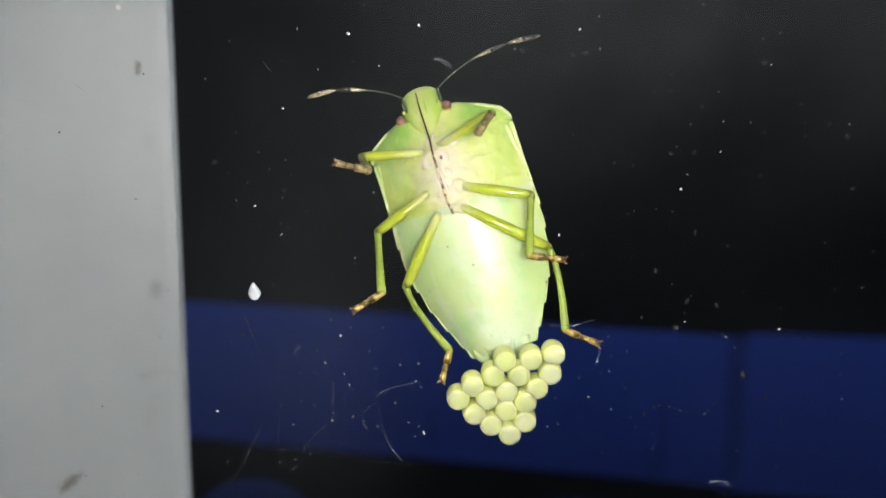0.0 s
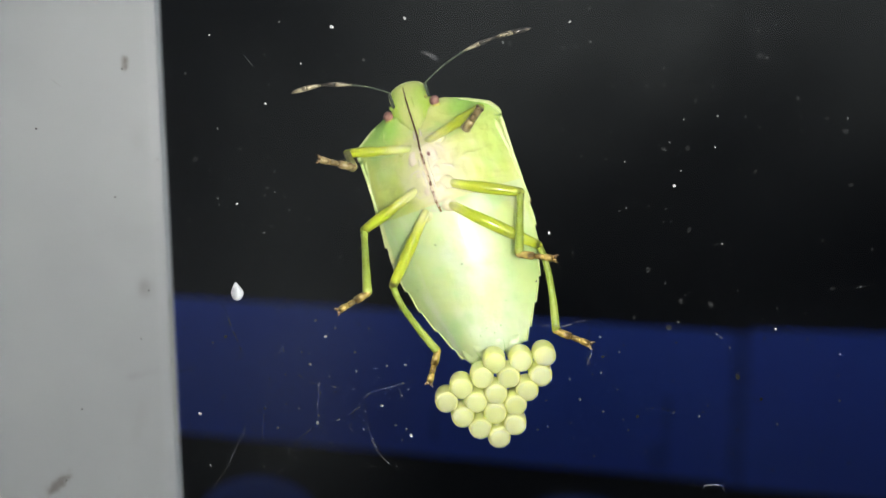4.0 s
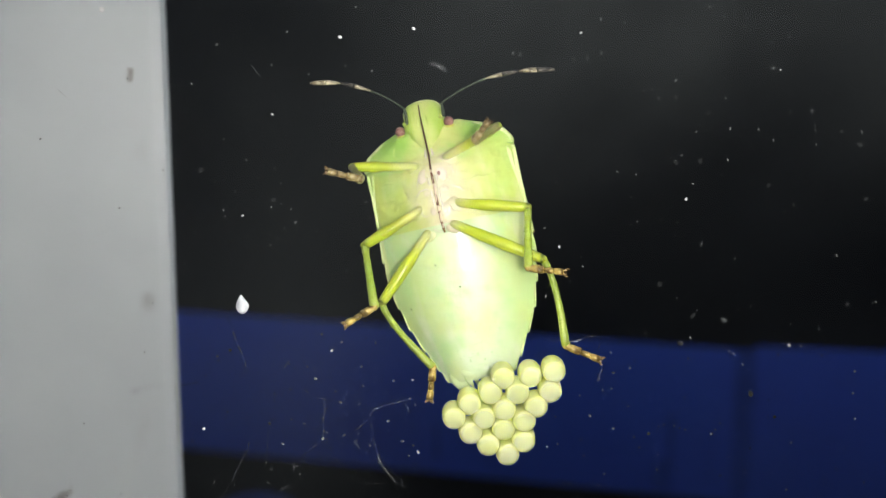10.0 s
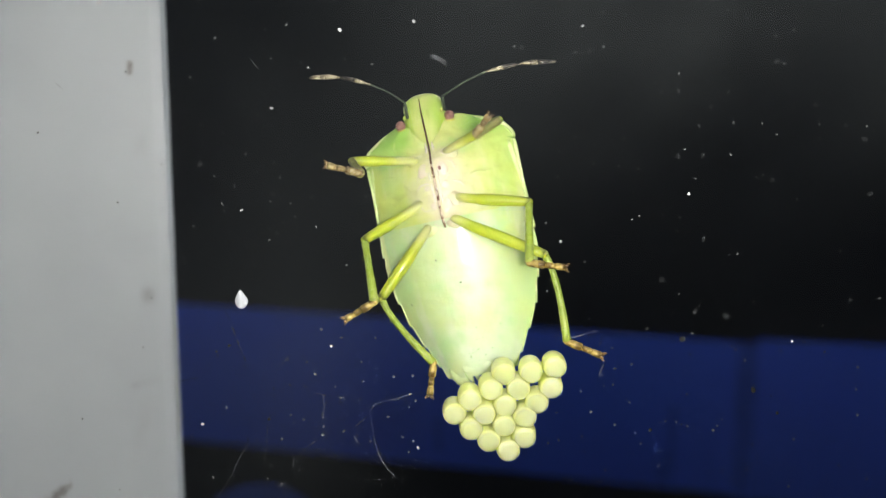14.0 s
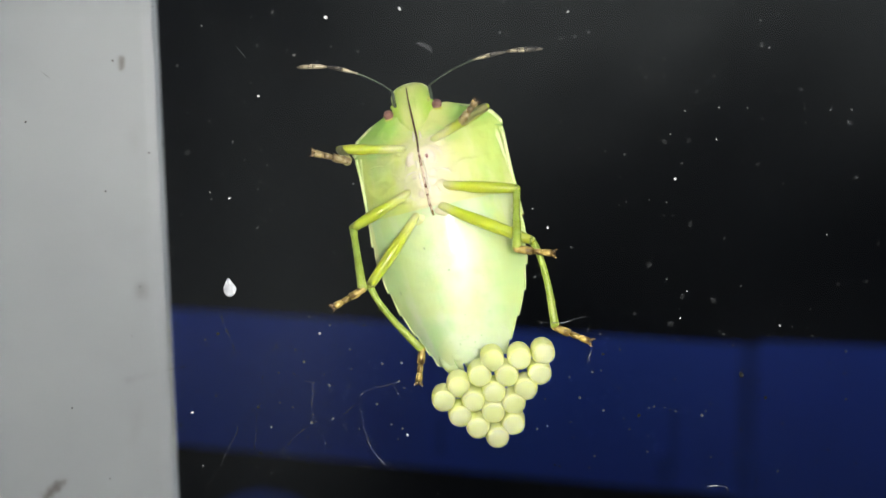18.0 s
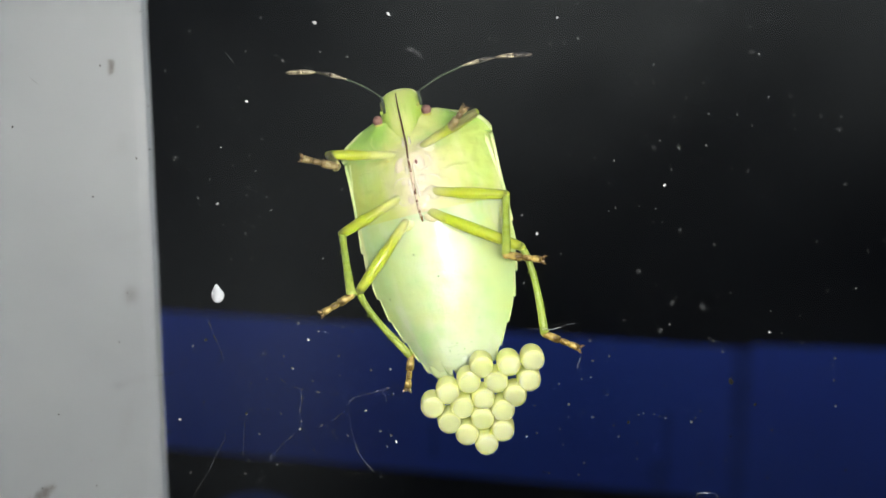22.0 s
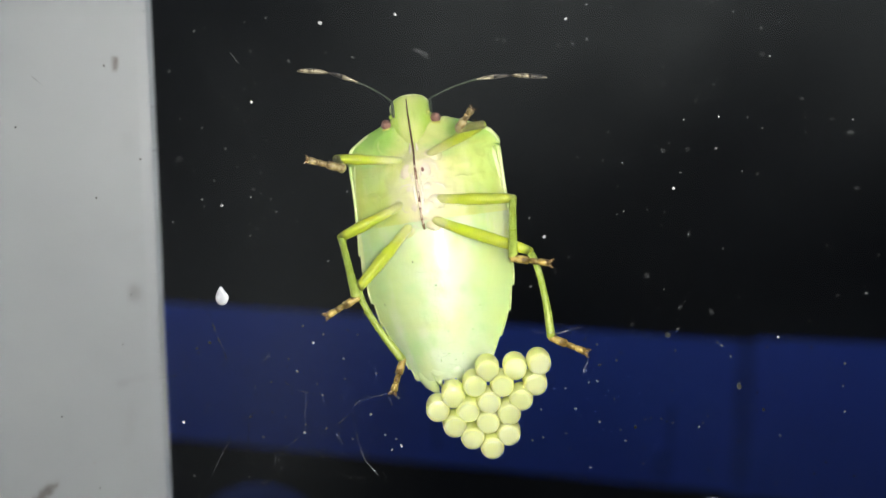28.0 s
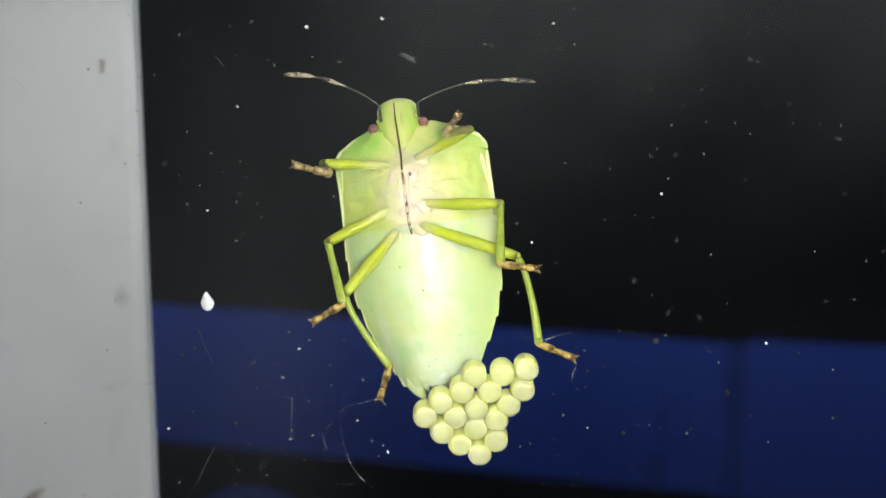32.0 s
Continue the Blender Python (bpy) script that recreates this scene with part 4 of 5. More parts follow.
            return tube([bent(l, f0 + (f1 - f0) * i / k, amount) for i in range(k + 1)], radii, 10)

        inner = part("feeler_inner", stretch(li, 0.10, 0, 0.50, [0.055, 0.050, 0.050, 0.062]), FEELERGREEN, bug, "thin dark green feeler")
        part("feeler_bead", ball(bent(li, 0.51, 0.10), (0.072, 0.072, 0.085), None, 10, 8), FEELERGREEN, inner, "small bead between feeler joints")
        part("feeler_joint", stretch(li, 0.10, 0.53, 0.95, [0.045, 0.052, 0.055, 0.072]), FEELERGREEN, inner)
        part("feeler_bead", ball(bent(li, 0.97, 0.10), (0.088, 0.080, 0.10), None, 10, 8), FEELERPALE if side == "left" else FEELERGREEN, inner, "pale bead between feeler joints" if side == "left" else "small bead between feeler joints")
        rise = 0.20 if side == "left" else 0.16
        outer = part("feeler_outer", stretch(lo, rise, 0, 0.24, [0.035, 0.078, 0.108, 0.124, 0.130]), FEELERPALE, bug, "banded brown and cream feeler end")
        part("feeler_band", stretch(lo, rise, 0.24, 0.48, [0.130, 0.124, 0.106, 0.082, 0.045]), FEELERDARK, outer, "dark band")
        part("feeler_club", stretch(lo, rise, 0.49, 0.74, [0.045, 0.098, 0.130, 0.142, 0.144]), FEELERPALE, outer)
        part("feeler_tip", stretch(lo, rise, 0.74, 1.0, [0.144, 0.140, 0.130, 0.110, 0.045]), FEELERDARK if side == "right" else FEELERPALE, outer)
        feelers[side] = (inner, outer)
    return bug, limbs, feelers


def move_bug(bug, limbs, feelers):
    start = bug_pose(0, 0, 0)
    walk(bug, [(t, metres(bug_pose(a, x, z, r))) for t, a, x, z, r in BUG_MOVES])
    for leg, (femur, tibia, foot) in limbs.items():
        hip, knee, ankle0, toe0 = (Vector(p) for p in LEGS[leg])
        thigh, shin = (knee - hip).length, (ankle0 - knee).length
        rows = [[], [], []]
        for t, a, x, z, turn in BUG_MOVES:
            m = bug_pose(a, x, z, turn)
            inv = m.inverted()
            ankle, toe = ankle_toe(leg, t)
            h = m @ (start.inverted() @ hip)
            k = knee_at(leg, t, ankle, shin)
            h = k - (k - h).normalized() * thigh
            for row, p, q in zip(rows, (h, k, ankle), (k, ankle, toe)):
                row.append((t, metres(inv @ along(p, q))))
        for ob, row in zip((femur, tibia, foot), rows):
            walk(ob, row)
    for side, (inner, outer) in feelers.items():
        base = start.inverted() @ Vector(FEELER_BASE[side])
        li, lo = FEELER_LENGTH[side]
        rows = [[], []]
        for (t, a, x, z, turn), (ai, ao) in zip(BUG_MOVES, FEELER_ANGLES[side]):
            m = bug_pose(a, x, z, turn)
            inv = m.inverted()
            p = m @ base
            q = p + Vector((li * math.cos(radians(ai)), 0, li * math.sin(radians(ai))))
            r = q + Vector((lo * math.cos(radians(ao)), 0, lo * math.sin(radians(ao))))
            rows[0].append((t, metres(inv @ along(p, q))))
            rows[1].append((t, metres(inv @ along(q, r))))
        walk(inner, rows[0])
        walk(outer, rows[1])


# ---- the eggs ----
EGGS = [(3.73, -15.32), (5.23, -15.22), (6.53, -14.93), (3.07, -16.18), (4.54, -16.17), (6.34, -16.06), (1.90, -16.80), (3.84, -17.11), (5.56, -16.93),
        (1.07, -17.59), (2.71, -17.61), (4.93, -17.77), (3.79, -18.25), (2.00, -18.46), (4.91, -18.92), (2.96, -19.13), (4.06, -19.68)]


def build_eggs():
    n = 32

    def turned(prof):
        return loft([[(r * math.cos(2 * math.pi * i / n), y, r * math.sin(2 * math.pi * i / n)) for i in range(n)] for y, r in prof])

    egg = thing("egg", "pale yellow barrel-shaped egg glued to the window glass", "egg", "clutch of eggs")
    part("shell", turned([(-0.004, 0.18), (0.0, 0.36), (0.008, 0.455), (0.024, 0.492), (0.048, 0.510), (0.052, 0.535), (0.068, 0.575), (0.11, 0.616), (0.19, 0.642), (0.34, 0.658), (0.6, 0.667), (0.95, 0.663), (1.2, 0.61), (1.36, 0.50), (1.43, 0.22)]), EGGSKIN, egg)
    arc = [(0.516 * math.cos(radians(a)), 0.044, 0.516 * math.sin(radians(a))) for a in range(-150, 181, 10)]
    part("rim", tube(arc, [0.004] + [0.011] * (len(arc) - 2) + [0.004], 6), EGGRIM, egg, "thin greyish ring round the egg's end")
    rng = random.Random(3)
    for i, (x, z) in enumerate(EGGS):
        m = Matrix.Translation(Vector((x, 0.10, z)) * MM) @ pose(0, 0, 0, rng.uniform(6, 10), 0, rng.uniform(-3, 3)) @ pose(0, 0, 0, 0, rng.uniform(-14, 14), 0)
        if i == 0:
            egg.matrix_basis = m
        else:
            copy_thing(egg, m)


build_setting()
build_boards()
BUG, BUG_LEGS, FEELERS = build_bug()
build_eggs()


# ---- on the glass: dust, dried drop, silk ----
BRIGHT_A = [(-4.96, 3.03), (-8.57, -0.96), (-10.27, -6.31), (7.54, 3.27), (13.33, -5.35), (6.65, -7.93), (19.2, -13.3), (-5.62, -13.7), (-12.72, -18.12), (-0.93, -19.42), (-17.68, -20.44), (-14.85, -21.41), (-1.14, 3.47)]
CLEAR_A = [(-12.75, 0.62), (-11.39, 2.63), (-8.54, 1.6), (-7.72, 3.3), (-11.16, -2.27), (-4.7, 1.56), (-3.31, 1.31), (-6.62, 1.14), (-4.11, 4.57), (-9.4, -4.29), (-9.99, -3.35), (-11.29, -6.0), (-12.86, -7.2), (-7.68, -5.95), (-7.44, -6.65), (-8.84, -7.91), (-8.55, -9.24), (-4.76, -9.25), (-3.68, -5.56), (-13.44, -8.91), (-8.51, -3.77), (12.56, 0.87), (17.45, 2.81), (18.36, 3.1), (17.98, 1.41), (15.18, -0.04), (13.72, -1.8), (15.5, -1.65), (16.99, -1.67), (17.78, -2.24), (13.01, -3.03), (15.44, -3.29), (13.66, -4.55), (10.78, -6.58), (5.83, -6.94), (8.63, 2.25), (8.56, 3.96), (10.64, -4.06)]
CLEAR_B = [(22.41, -1.79), (14.92, 4.1), (14.13, 4.6), (16.05, -8.53), (21.47, -8.35), (23.72, -10.9), (5.97, -10.61), (13.84, -12.88), (16.21, -13.78), (16.73, -14.38), (22.81, -14.73), (22.8, -15.96), (22.98, -17.39), (10.62, -14.62), (7.93, -16.16), (8.5, -17.31), (9.81, -18.03), (15.19, -18.31), (19.59, -18.77), (12.26, -20.38), (9.37, -20.64), (19.46, -21.49), (-6.16, -12.79), (-5.07, -13.23), (-4.0, -14.59), (-2.25, -15.38), (-1.22, -15.33), (-6.53, -15.27), (-11.86, -14.03), (-11.39, -17.16), (-5.17, -16.6), (-1.37, -16.39), (-2.57, -17.66), (-1.79, -18.82), (-1.2, -19.06), (-3.58, -19.06), (-4.99, -18.48), (-6.1, -18.24)]
CLEAR_C = [(-6.16, -18.7), (-5.45, -19.87), (-8.4, -18.96), (-12.26, -21.17), (-9.25, -21.22), (-14.44, -3.9), (-16.09, 0.89), (4.05, 2.23)]
FINE_A = [(-8.81, 3.07), (-8.96, -1.91), (-9.29, -1.28), (-8.95, -0.27), (-8.36, 0.03), (-6.98, 1.39), (-4.23, 3.23), (-12.29, -1.82), (-12.03, -1.41), (-13.71, -1.2), (-13.55, 0.49), (-10.86, 2.78), (-12.19, 4.49), (-3.66, 4.53), (-13.9, 3.61), (-3.12, -1.37), (-5.43, 0.79), (-11.22, -6.37), (-12.84, -6.47), (-8.21, -5.68), (-8.74, -5.85), (-9.65, -9.29), (-4.25, -7.43), (-3.48, -6.43), (-13.39, -9.17), (-12.6, -8.65), (-11.68, -4.51), (-10.63, -5.02), (-13.73, -3.44), (-7.85, -2.91), (-8.2, -4.58), (-8.08, -6.99), (-8.85, -7.3), (-10.0, -7.44), (-6.11, -7.99), (-5.82, -8.23), (-6.34, -7.15), (-6.53, -5.6)]
FINE_B = [(16.84, -4.47), (10.43, -6.74), (11.99, -6.47), (12.92, -6.61), (12.81, -7.33), (9.78, 3.83), (7.28, -2.38), (9.85, -2.48), (6.46, -3.16), (8.3, -3.77), (9.61, -3.92), (6.44, -4.48), (10.42, -5.27), (9.9, -0.09), (11.34, 0.4), (10.9, 0.31), (19.96, -1.71), (20.04, -2.45), (19.03, -5.65), (18.54, -6.01), (13.25, 4.36), (13.04, -10.73), (14.14, -11.39), (17.02, -11.13), (19.21, -12.13), (20.78, -12.4), (7.94, -9.02), (15.98, -13.6), (18.63, -13.83), (20.98, -13.87), (19.86, -13.35), (10.86, -14.2), (13.76, -14.06), (9.55, -13.74), (9.18, -15.87), (9.65, -15.78), (17.27, -15.78), (10.58, -16.76)]
FINE_C = [(13.67, -16.27), (12.57, -17.82), (12.28, -17.9), (13.14, -17.86), (13.76, -18.08), (15.64, -17.69), (15.4, -18.06), (10.95, -18.5), (6.19, -19.09), (6.76, -18.93), (8.2, -19.58), (8.03, -18.69), (12.28, -19.5), (16.19, -19.62), (17.12, -20.49), (9.09, -21.31), (15.78, -20.69), (16.36, -21.09), (21.56, -20.91), (22.14, -20.26), (23.71, -21.03), (7.46, -21.22), (11.25, -19.1), (6.62, -17.37), (-12.87, -10.85), (-9.38, -10.83), (-8.48, -10.68), (-8.19, -12.26), (-3.24, -13.24), (-3.77, -13.0), (-3.95, -15.68), (-5.44, -15.98), (-7.91, -15.88), (-6.97, -14.59), (-11.78, -14.26), (-1.07, -16.74), (-1.43, -19.66), (-3.09, -19.6)]
FINE_D = [(-4.3, -18.76), (-6.71, -19.14), (-7.19, -17.83), (-7.9, -17.57), (-13.37, -18.83), (-13.18, -20.86), (-7.48, -20.72), (-5.27, -20.1), (-6.42, -19.53), (-13.43, -13.18), (-10.97, -12.75), (-20.45, -22.01), (-19.31, -17.84), (-17.45, -21.89), (-20.83, -2.26), (-15.26, -11.08), (-15.82, -13.8), (-16.83, -5.93), (2.88, 3.19), (4.22, 3.79), (0.85, 2.41), (-0.67, 4.38), (6.91, 2.78)]
DULL_A = [(-8.45, -7.54), (-8.62, -5.44), (-12.42, -3.89), (7.19, 1.93), (7.9, 2.02), (11.68, -0.05), (12.59, -0.03), (19.73, -0.72), (21.33, -1.76), (22.35, -2.46), (14.31, -0.8), (17.66, -4.62), (22.84, -5.32), (13.98, -3.36), (12.69, -3.4), (14.22, -7.79), (15.98, 3.61), (17.59, 1.52), (15.56, -11.9), (13.92, -11.7), (11.39, -12.64), (12.09, -9.96), (22.18, -11.02), (13.31, -13.21), (17.23, -16.02), (4.41, 2.15)]


def crumb(bm, rng, x, z, r):
    """One lumpy grain lying on the outer face of the glass."""
    n = 6
    a0, tall = rng.uniform(0, 6.28), r * rng.uniform(0.35, 0.7)
    low, high = [], []
    stretch, lean = rng.uniform(0.82, 1.22), rng.uniform(0, 3.14)
    for i in range(n):
        a = a0 + 2 * math.pi * i / n
        q = r * rng.uniform(0.75, 1.2)
        px, pz = q * math.cos(a) * stretch, q * math.sin(a) / stretch
        px, pz = px * math.cos(lean) - pz * math.sin(lean), px * math.sin(lean) + pz * math.cos(lean)
        low.append(bm.verts.new((x + px, 0.008, z + pz)))
        high.append(bm.verts.new((x + px * 0.55, 0.008 + tall, z + pz * 0.55)))
    for i in range(n):
        bm.faces.new((low[i], low[(i + 1) % n], high[(i + 1) % n], high[i]))
    bm.faces.new(low[::-1])
    bm.faces.new(high)


def covered(x, z):
    """True where the bug and its eggs keep the glass clean."""
    return (abs(x - 1.2 - (-8 - z) * 0.25) < 5.3 and -16.5 < z < 0.8) or (0 < x < 7.4 and -20.6 < z < -14)


def strewn(rng, count, x0, x1, seed):
    """Places spread evenly but not regularly over the clear glass."""
    for i in range(count):
        x = x0 + (x1 - x0) * ((i * 0.754878 + seed * 0.37 + rng.gauss(0, 0.02)) % 1)
        z = -28 + 37 * ((i * 0.569840 + seed * 0.61 + rng.gauss(0, 0.02)) % 1)
        if not covered(x, z):
            yield x, z


def build_dust():
    rng = random.Random(11)
    bm = bmesh.new()
    for x, z in FINE_A + FINE_B + FINE_C + FINE_D:
        crumb(bm, rng, x, z, rng.uniform(0.040, 0.058))
    for x, z in strewn(rng, 800, -14, 30, 1):
        crumb(bm, rng, x, z, 0.012 + 0.020 * rng.random() ** 2)
    for i in range(160):
        x, z = rng.gauss(-6.0, 3.8), rng.gauss(-18.8, 2.6)
        if not covered(x, z):
            crumb(bm, rng, x, z, 0.012 + 0.02 * rng.random() ** 2)
    thing("dust", "fine white dust grains on the window glass", "dust", kind="stuff", bm=bm, mat=DUSTSKIN, smooth=False)
    bm, grey = bmesh.new(), bmesh.new()
    crumb(bm, rng, -17.28, 4.38, 0.17)
    for x, z in BRIGHT_A:
        crumb(bm, rng, x, z, rng.uniform(0.075, 0.100))
    for x, z in CLEAR_A + CLEAR_B + CLEAR_C:
        crumb(grey, rng, x, z, rng.uniform(0.052, 0.076))
    for x, z in strewn(rng, 120, -26, 30, 3):
        crumb(grey, rng, x, z, 0.014 + 0.014 * rng.random() ** 2)
    thing("grey_dust", "pale grey dust grains on the window glass", "dust", kind="stuff", bm=grey, mat=GREYDUST, smooth=False)
    thing("white_dust", "bright white dust grains on the window glass", "dust", kind="stuff", bm=bm, mat=BRIGHTDUST, smooth=False)
    bm = bmesh.new()
    for x, z in DULL_A:
        crumb(bm, rng, x, z, rng.uniform(0.10, 0.19))
    for i in range(70):
        x, z = rng.uniform(-13, 30), rng.uniform(-28, 9)
        if not covered(x, z):
            crumb(bm, rng, x, z, 0.03 + 0.08 * rng.random() ** 2)
    thing("old_dust", "dull grey water marks and dust on the window glass", "dust", kind="stuff", bm=bm, mat=FAINTDUST, smooth=False)


def thread(points, r, mat, label, bumps=0.0, seed=1, lift=0.05, gaps=0.08):
    """A silk thread on the glass through points (x, z): it swells, thins and breaks here and there, and holds some dust."""
    rng = random.Random(seed)
    bm = bmesh.new()
    if mat == FAINTSILK:
        r, bumps = r * 1.7, bumps * 0.7
    last = Vector((points[0][0], lift, points[0][1]))
    for (ax, az), (bx, bz) in zip(points, points[1:]):
        n = max(3, int(math.hypot(bx - ax, bz - az) / 0.11))
        for k in range(1, n + 1):
            f = k / n
            p = Vector((ax + (bx - ax) * f + rng.uniform(-0.012, 0.012), lift + rng.uniform(0, 0.02), az + (bz - az) * f + rng.uniform(-0.012, 0.012)))
            q = r * (0.72 + 0.30 * math.sin(k * 0.55 + seed) + 0.2 * rng.random())
            if rng.random() > gaps:
                tube([last, p], [q, q * 0.9], 5, bm)
            last = p
    for i in range(int(5 * bumps)):
        (ax, az), (bx, bz) = rng.choice(list(zip(points, points[1:])))
        f = rng.random()
        crumb(bm, rng, ax + (bx - ax) * f + rng.gauss(0, 0.10), az + (bz - az) * f + rng.gauss(0, 0.12), 0.014 + 0.030 * rng.random() ** 2)
    return thing("silk_thread", label, "spider silk", "silk on the glass", bm=bm, mat=mat, smooth=False)


def build_silk():
    bright, dull = "thin white silk thread stuck to the window glass", "faint grey silk thread with dust on the glass"
    # the long bright thread and what runs from its top towards the eggs
    thread([(-3.56, -17.32), (-3.48, -18.01), (-3.35, -18.94), (-3.14, -19.71), (-2.91, -20.26), (-2.51, -20.77), (-2.14, -21.21)], 0.020, SILK, bright, 0.8, 1)
    thread([(-3.14, -19.71), (-2.91, -20.26), (-2.70, -20.52)], 0.019, SILK, bright, 0.4, 31, 0.09)
    thread([(-3.56, -17.32), (-3.27, -16.96), (-2.67, -16.77), (-2.08, -16.62), (-1.34, -16.39), (-0.68, -16.27)], 0.016, SILK, bright, 2.0, 2, gaps=0.22)
    thread([(-1.67, -16.62), (-1.52, -16.85), (-1.42, -17.15)], 0.013, SILK, bright, 0.2, 3)
    # the knotted thread in the middle of the web
    thread([(-6.12, -16.49), (-6.08, -17.1), (-6.17, -17.79), (-6.1, -18.33), (-6.18, -18.7)], 0.016, SILK, bright, 2.0, 4)
    thread([(-6.18, -18.7), (-6.71, -19.19), (-7.24, -19.58), (-7.54, -20.05)], 0.018, FAINTSILK, dull, 2.0, 5)
    thread([(-7.77, -19.97), (-7.82, -20.3), (-7.85, -20.6)], 0.016, SILK, bright, 0.3, 6)
    thread([(-6.1, -18.7), (-5.06, -18.56), (-4.31, -18.17), (-3.57, -17.55)], 0.018, FAINTSILK, dull, 2.0, 7)
    thread([(-7.17, -15.88), (-6.66, -16.33), (-6.07, -16.45), (-5.04, -16.6), (-4.1, -16.78)], 0.018, FAINTSILK, dull, 1.0, 8)
    # threads below the dried drop
    thread([(-7.88, -14.14), (-8.18, -14.59), (-8.53, -14.94)], 0.024, SILK, bright, 0.6, 9)
    thread([(-8.53, -14.94), (-9.15, -15.16), (-10.02, -14.75), (-10.47, -14.91)], 0.020, FAINTSILK, dull, 0.8, 10)
    thread([(-10.31, -14.6), (-10.47, -14.0), (-10.79, -13.32), (-11.06, -12.27), (-11.34, -11.82)], 0.024, FAINTSILK, dull, 2.0, 11)
    thread([(-10.60, -13.75), (-10.79, -13.32), (-10.88, -12.9)], 0.030, FAINTSILK, dull, 1.0, 12, 0.08)
    # threads over the lower edge of the blue board
    thread([(-10.27, -18.66), (-10.32, -19.28), (-10.68, -19.91)], 0.018, FAINTSILK, dull, 0.6, 13)
    thread([(-10.68, -19.91), (-10.97, -20.46), (-11.32, -21.24)], 0.015, SILK, bright, 0.6, 14)
    thread([(-11.32, -21.24), (-12.02, -22.27), (-12.3, -22.95)], 0.018, FAINTSILK, dull, 1.0, 15)
    thread([(-8.61, -17.42), (-9.21, -17.81), (-9.51, -18.04)], 0.018, FAINTSILK, dull, 0.8, 16)
    thread([(-9.19, -18.19), (-9.28, -19.28), (-9.39, -20.21)], 0.022, FAINTSILK, dull, 0.5, 17)
    thread([(-8.09, -21.38), (-8.34, -21.5), (-8.55, -21.78)], 0.014, SILK, bright, 0.4, 18)
    thread([(-9.57, -20.45), (-9.50, -20.8), (-9.32, -21.23)], 0.018, FAINTSILK, dull, 0.6, 19)
    thread([(-4.34, -21.21), (-3.3, -21.28), (-2.25, -21.19)], 0.015, FAINTSILK, dull, 0.6, 20)
    thread([(-8.8, -16.04), (-8.81, -16.65)], 0.020, FAINTSILK, dull, 0.4, 21)
    thread([(-13.89, -15.68), (-13.0, -15.53), (-12.24, -14.76)], 0.018, FAINTSILK, dull, 0.8, 22)
    thread([(-7.85, -20.6), (-7.64, -21.15), (-8.09, -21.38)], 0.015, FAINTSILK, dull, 0.6, 23)
    thread([(-4.18, -19.25), (-4.35, -19.0), (-4.47, -18.79)], 0.012, SILK, bright, 0.2, 24)
    # round the bug's hind foot
    loop = "looped white silk thread beside a foot of the bug"
    thread([(7.0, -13.15), (7.59, -13.17), (8.22, -12.94), (8.76, -12.82)], 0.028, SILK, loop, 0.3, 25, 0.15)
    thread([(8.76, -12.82), (8.95, -12.92), (9.01, -13.12), (8.98, -13.4), (8.84, -13.65)], 0.011, FAINTSILK, loop, 0.6, 26, 0.15)
    thread([(9.19, -14.59), (8.98, -14.95), (8.89, -15.34)], 0.018, SILK, bright, 1.0, 27)
    thread([(6.13, -13.06), (6.55, -13.1), (6.95, -13.13)], 0.010, SILK, bright, 0.3, 28)


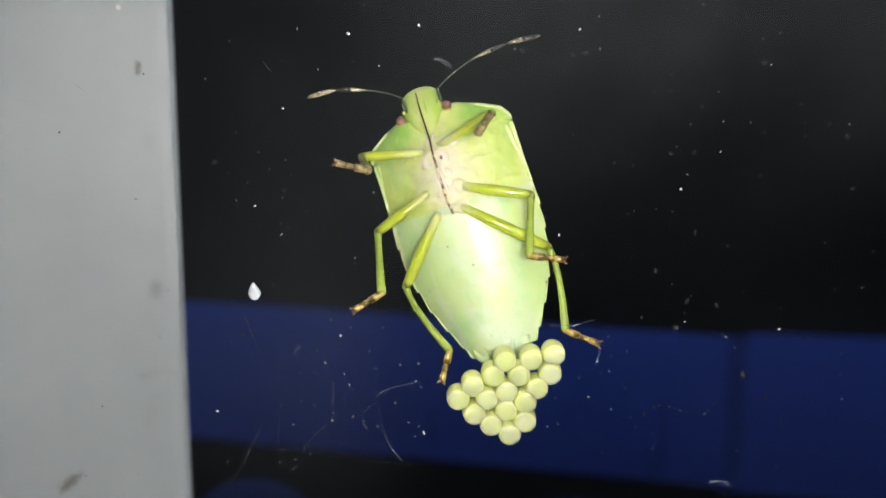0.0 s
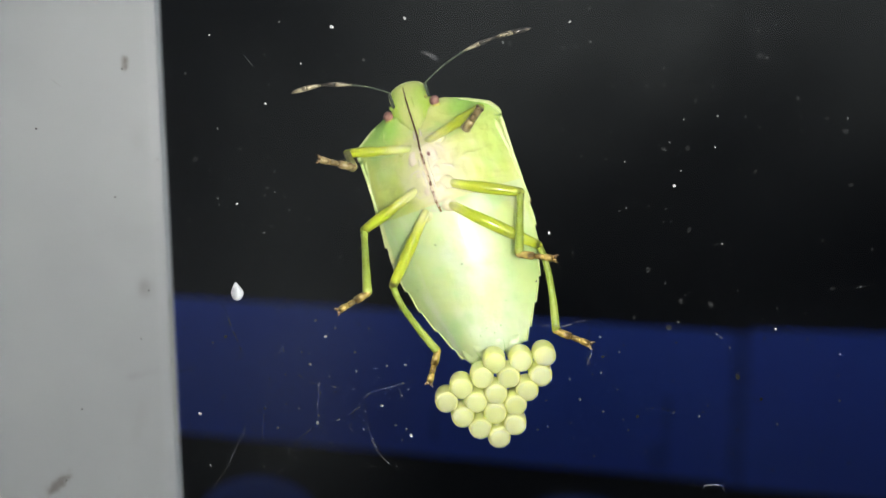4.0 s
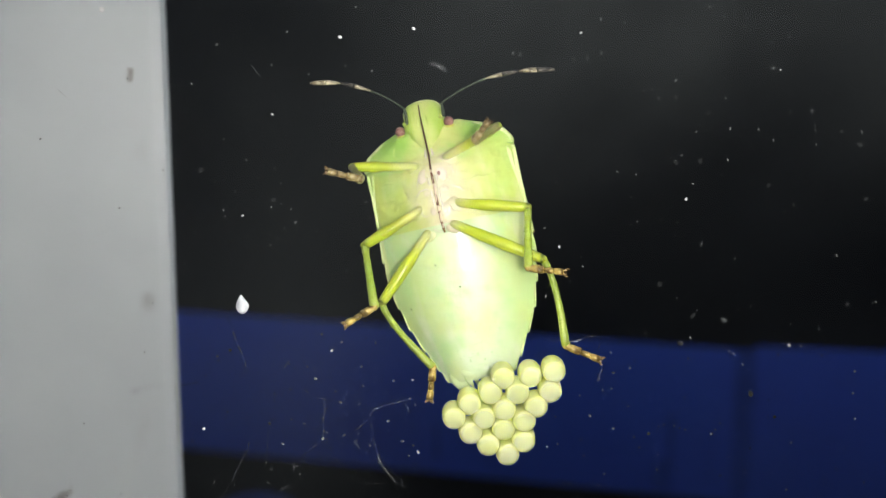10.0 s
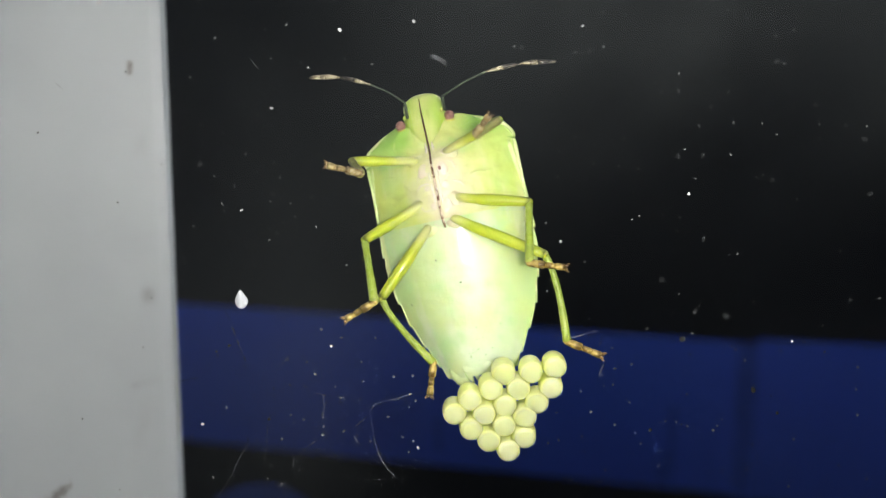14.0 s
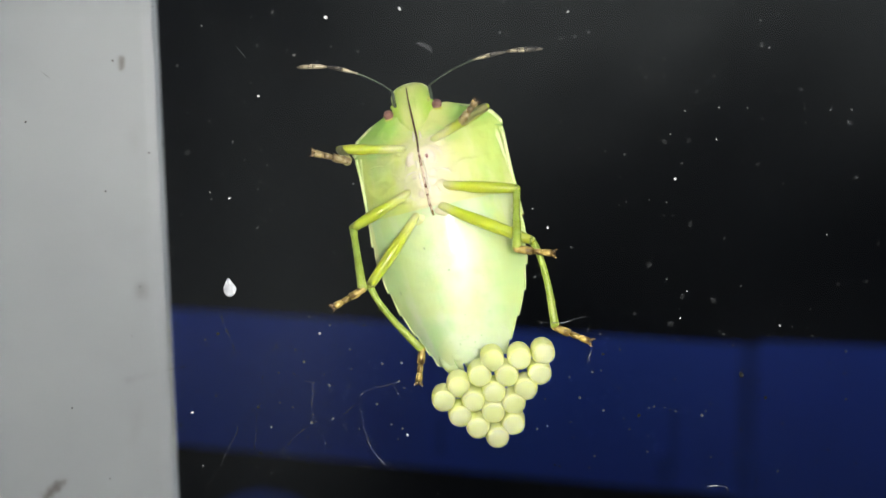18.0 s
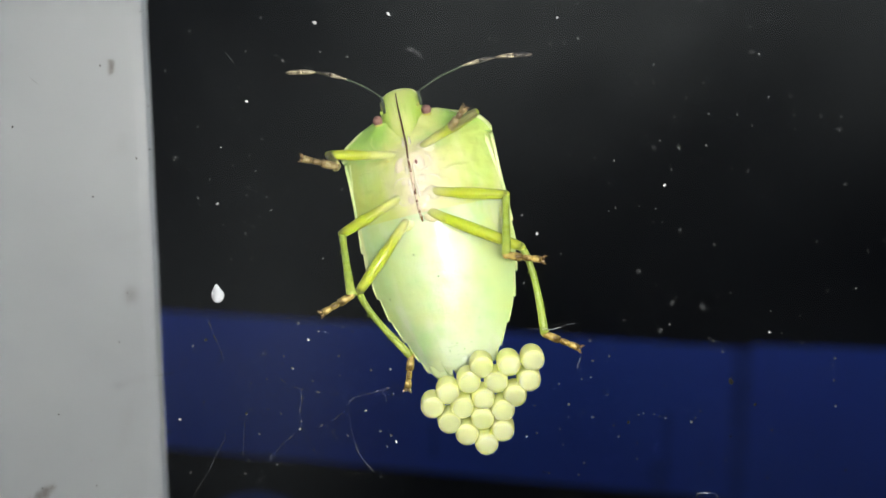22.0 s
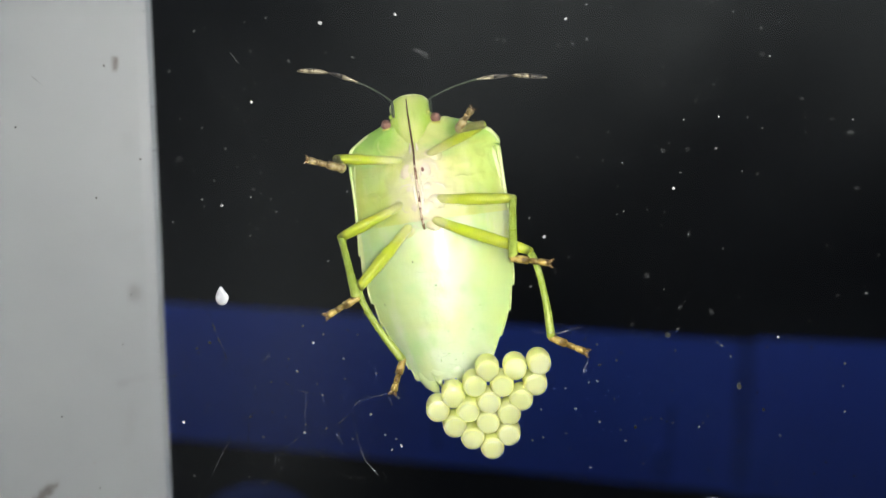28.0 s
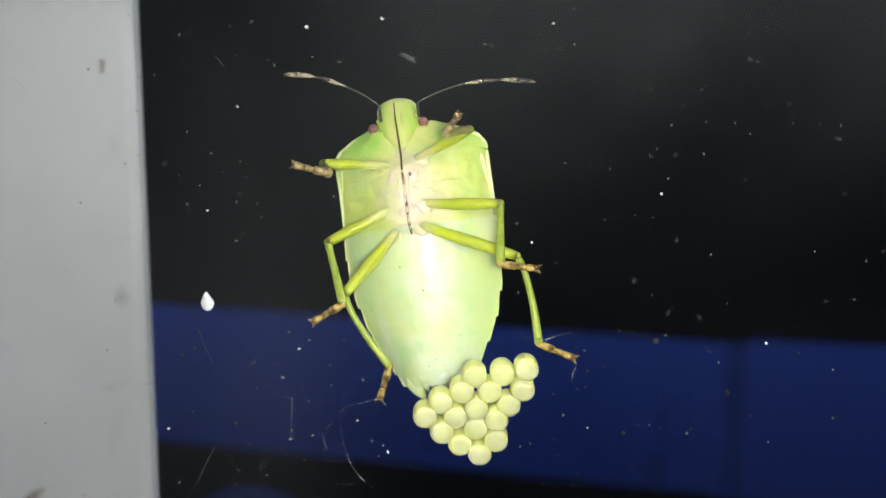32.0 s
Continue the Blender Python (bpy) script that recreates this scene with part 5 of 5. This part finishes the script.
def build_marks():
    # dried drop: a flat teardrop with a rounded rim and a pointed top
    n, rings = 30, []
    for y, k in ((0.01, 0.93), (0.05, 1.0), (0.12, 0.90), (0.15, 0.55)):
        ring = []
        for i in range(n):
            a = 2 * math.pi * i / n
            q, c = math.sin(a), math.cos(a)
            width = 0.355 * c * (1 - 0.35 * max(0, q)) * (1 + 0.04 * math.sin(3 * a + 1))
            ring.append((-10.44 + k * (width - 0.05 * max(0, q) ** 2), y, -11.20 + k * (0.40 * q + 0.17 * max(0, q) ** 5 if q > 0 else 0.46 * q)))
        rings.append(ring)
    thing("dried_drop", "white teardrop-shaped dried drop on the window glass", "dried drop", bm=loft(rings), mat=DROPSKIN)
    thing("smear", "pale crescent smear on the window glass", "smear", bm=tube([(-0.33, 0.03, 1.66), (-0.12, 0.03, 1.70), (0.10, 0.03, 1.63), (0.41, 0.03, 1.42), (0.61, 0.03, 1.18)], [0.05, 0.13, 0.12, 0.16, 0.05], 10, flat=0.15), mat=SMEAR)
    thing("scratch", "short pale scratch of dirt on the glass", "scratch", bm=tube([(-9.61, 0.02, 1.55), (-9.4, 0.02, 1.29), (-9.18, 0.02, 1.02)], [0.022, 0.028, 0.018], 6), mat=DUSTSKIN)
    thing("fibre", "tiny pale fibre on the glass beside the bug's shoulder", "fibre", bm=tube([(-3.70, 0.02, -2.92), (-3.69, 0.03, -2.80), (-3.74, 0.03, -2.66)], [0.03, 0.035, 0.02], 6), mat=SILK)
    thing("fibre", "short white fibre stuck to the glass", "fibre", bm=tube([(15.65, 0.05, -22.55), (15.68, 0.05, -22.40), (16.2, 0.06, -22.36), (16.70, 0.05, -22.42), (16.81, 0.05, -22.75)], [0.03, 0.05, 0.045, 0.05, 0.03], 6), mat=SILK)
    thing("fibre", "dotted white fibre on the glass before the frame", "fibre", bm=tube([(-19.88, 0.03, 0.38), (-19.6, 0.03, 0.14), (-19.35, 0.03, -0.08)], [0.005, 0.009, 0.005], 6), mat=GREYDUST)
    # flat dark patch stands in for the shade at the board's lower edge
    bm = ball((151, 611.1, -259), (7.5, 0.4, 11.5), None, 18, 10)
    thing("stain", "dull dark patch painted for shade low on the deep blue board", "stain", bm=bm, mat=SEAM)
    # smudges of dirt on the frame: many thin flakes, dense in the middle
    rng = random.Random(21)

    def spot(cx, cz, w, h, lean, count, size, label):
        bm = bmesh.new()
        c, q = math.cos(radians(lean)), math.sin(radians(lean))
        for i in range(count):
            a, b = rng.gauss(0, w), rng.gauss(0, h)
            x, z = cx + a * c + b * q, cz - a * q + b * c
            if x < -23.2:
                surface = 27.9 + (x + 23.0) * 6.9 / 37.0
                ball((x, surface, z), (size * rng.uniform(0.6, 1.3), 0.03, size * rng.uniform(0.6, 1.3)), bm, 7, 4)
        thing("dirt_spot", label, "dirt spot", "dirt on the frame", bm=bm, mat=DARKSMUDGE)

    spot(-24.62, 1.72, 0.09, 0.26, 6, 40, 0.09, "small dark brown dirt spot on the pale frame")
    spot(-31.7, -33.3, 0.18, 0.52, 50, 80, 0.12, "long dark dirt spot on the pale frame")


# ---- two moths on the blue boards ----
MOTH_WAYS = [
    [(0, 427, 603, -305, 0), (9.9, 427, 603, -260, 0), (10.5, 300, 603, -246.5, 20), (11, 273, 603, -251.6, 10), (11.5, 246, 603, -256, -5), (13.2, 246, 603, -255.5, -5), (13.5, 246.3, 603, -255.5, -10), (15.2, 240, 603, -427, -30), (32, 240, 603, -437, -30)],
    [(0, 330, 607, -105, 0), (10.4, 330, 607, -105, 0), (11.2, 225, 603, -150, 20), (11.5, 214, 603, -172, 10), (13.2, 214, 603, -173, 0), (13.5, 229.2, 603, -170.8, -20), (15.3, 427, 603, -120, -40), (32, 437, 607, -105, -40)],
]


def build_moths():
    made = []
    for i in (0, 1):
        k = 1.0 if i == 0 else 0.8
        moth = thing("moth", "small dark moth on the blue board" if i == 0 else "smaller dark moth near the board's top edge", "moth", "moths")
        part("body", tube([(0, 0, -6 * k), (0, -1 * k, -3 * k), (0, -1.4 * k, 1 * k), (0, -1 * k, 4 * k), (0, -0.6 * k, 5.5 * k)], [0.6 * k, 1.6 * k, 2.0 * k, 1.6 * k, 0.8 * k], 10), MOTHSKIN, moth)
        for side in (-1, 1):
            bm = ball((0, 0, 0), (4.6 * k, 0.35 * k, 6.2 * k), None, 14, 8)
            bmesh.ops.rotate(bm, cent=(0, 0, 0), matrix=pose(0, 0, 0, 0, side * 28, side * 10).to_3x3(), verts=bm.verts)
            part("wing", shifted(bm, (side * 4.2 * k, -0.2, -1.2 * k)), MOTHSKIN, moth)
        made.append(moth)
    return made


build_dust()
build_silk()
build_marks()
MOTHS = build_moths()


def motions():
    move_bug(BUG, BUG_LEGS, FEELERS)
    for moth, way in zip(MOTHS, MOTH_WAYS):
        walk(moth, [(t, pose(x * MM, y * MM, z * MM, 0, a, 0)) for t, x, y, z, a in way])


motions()
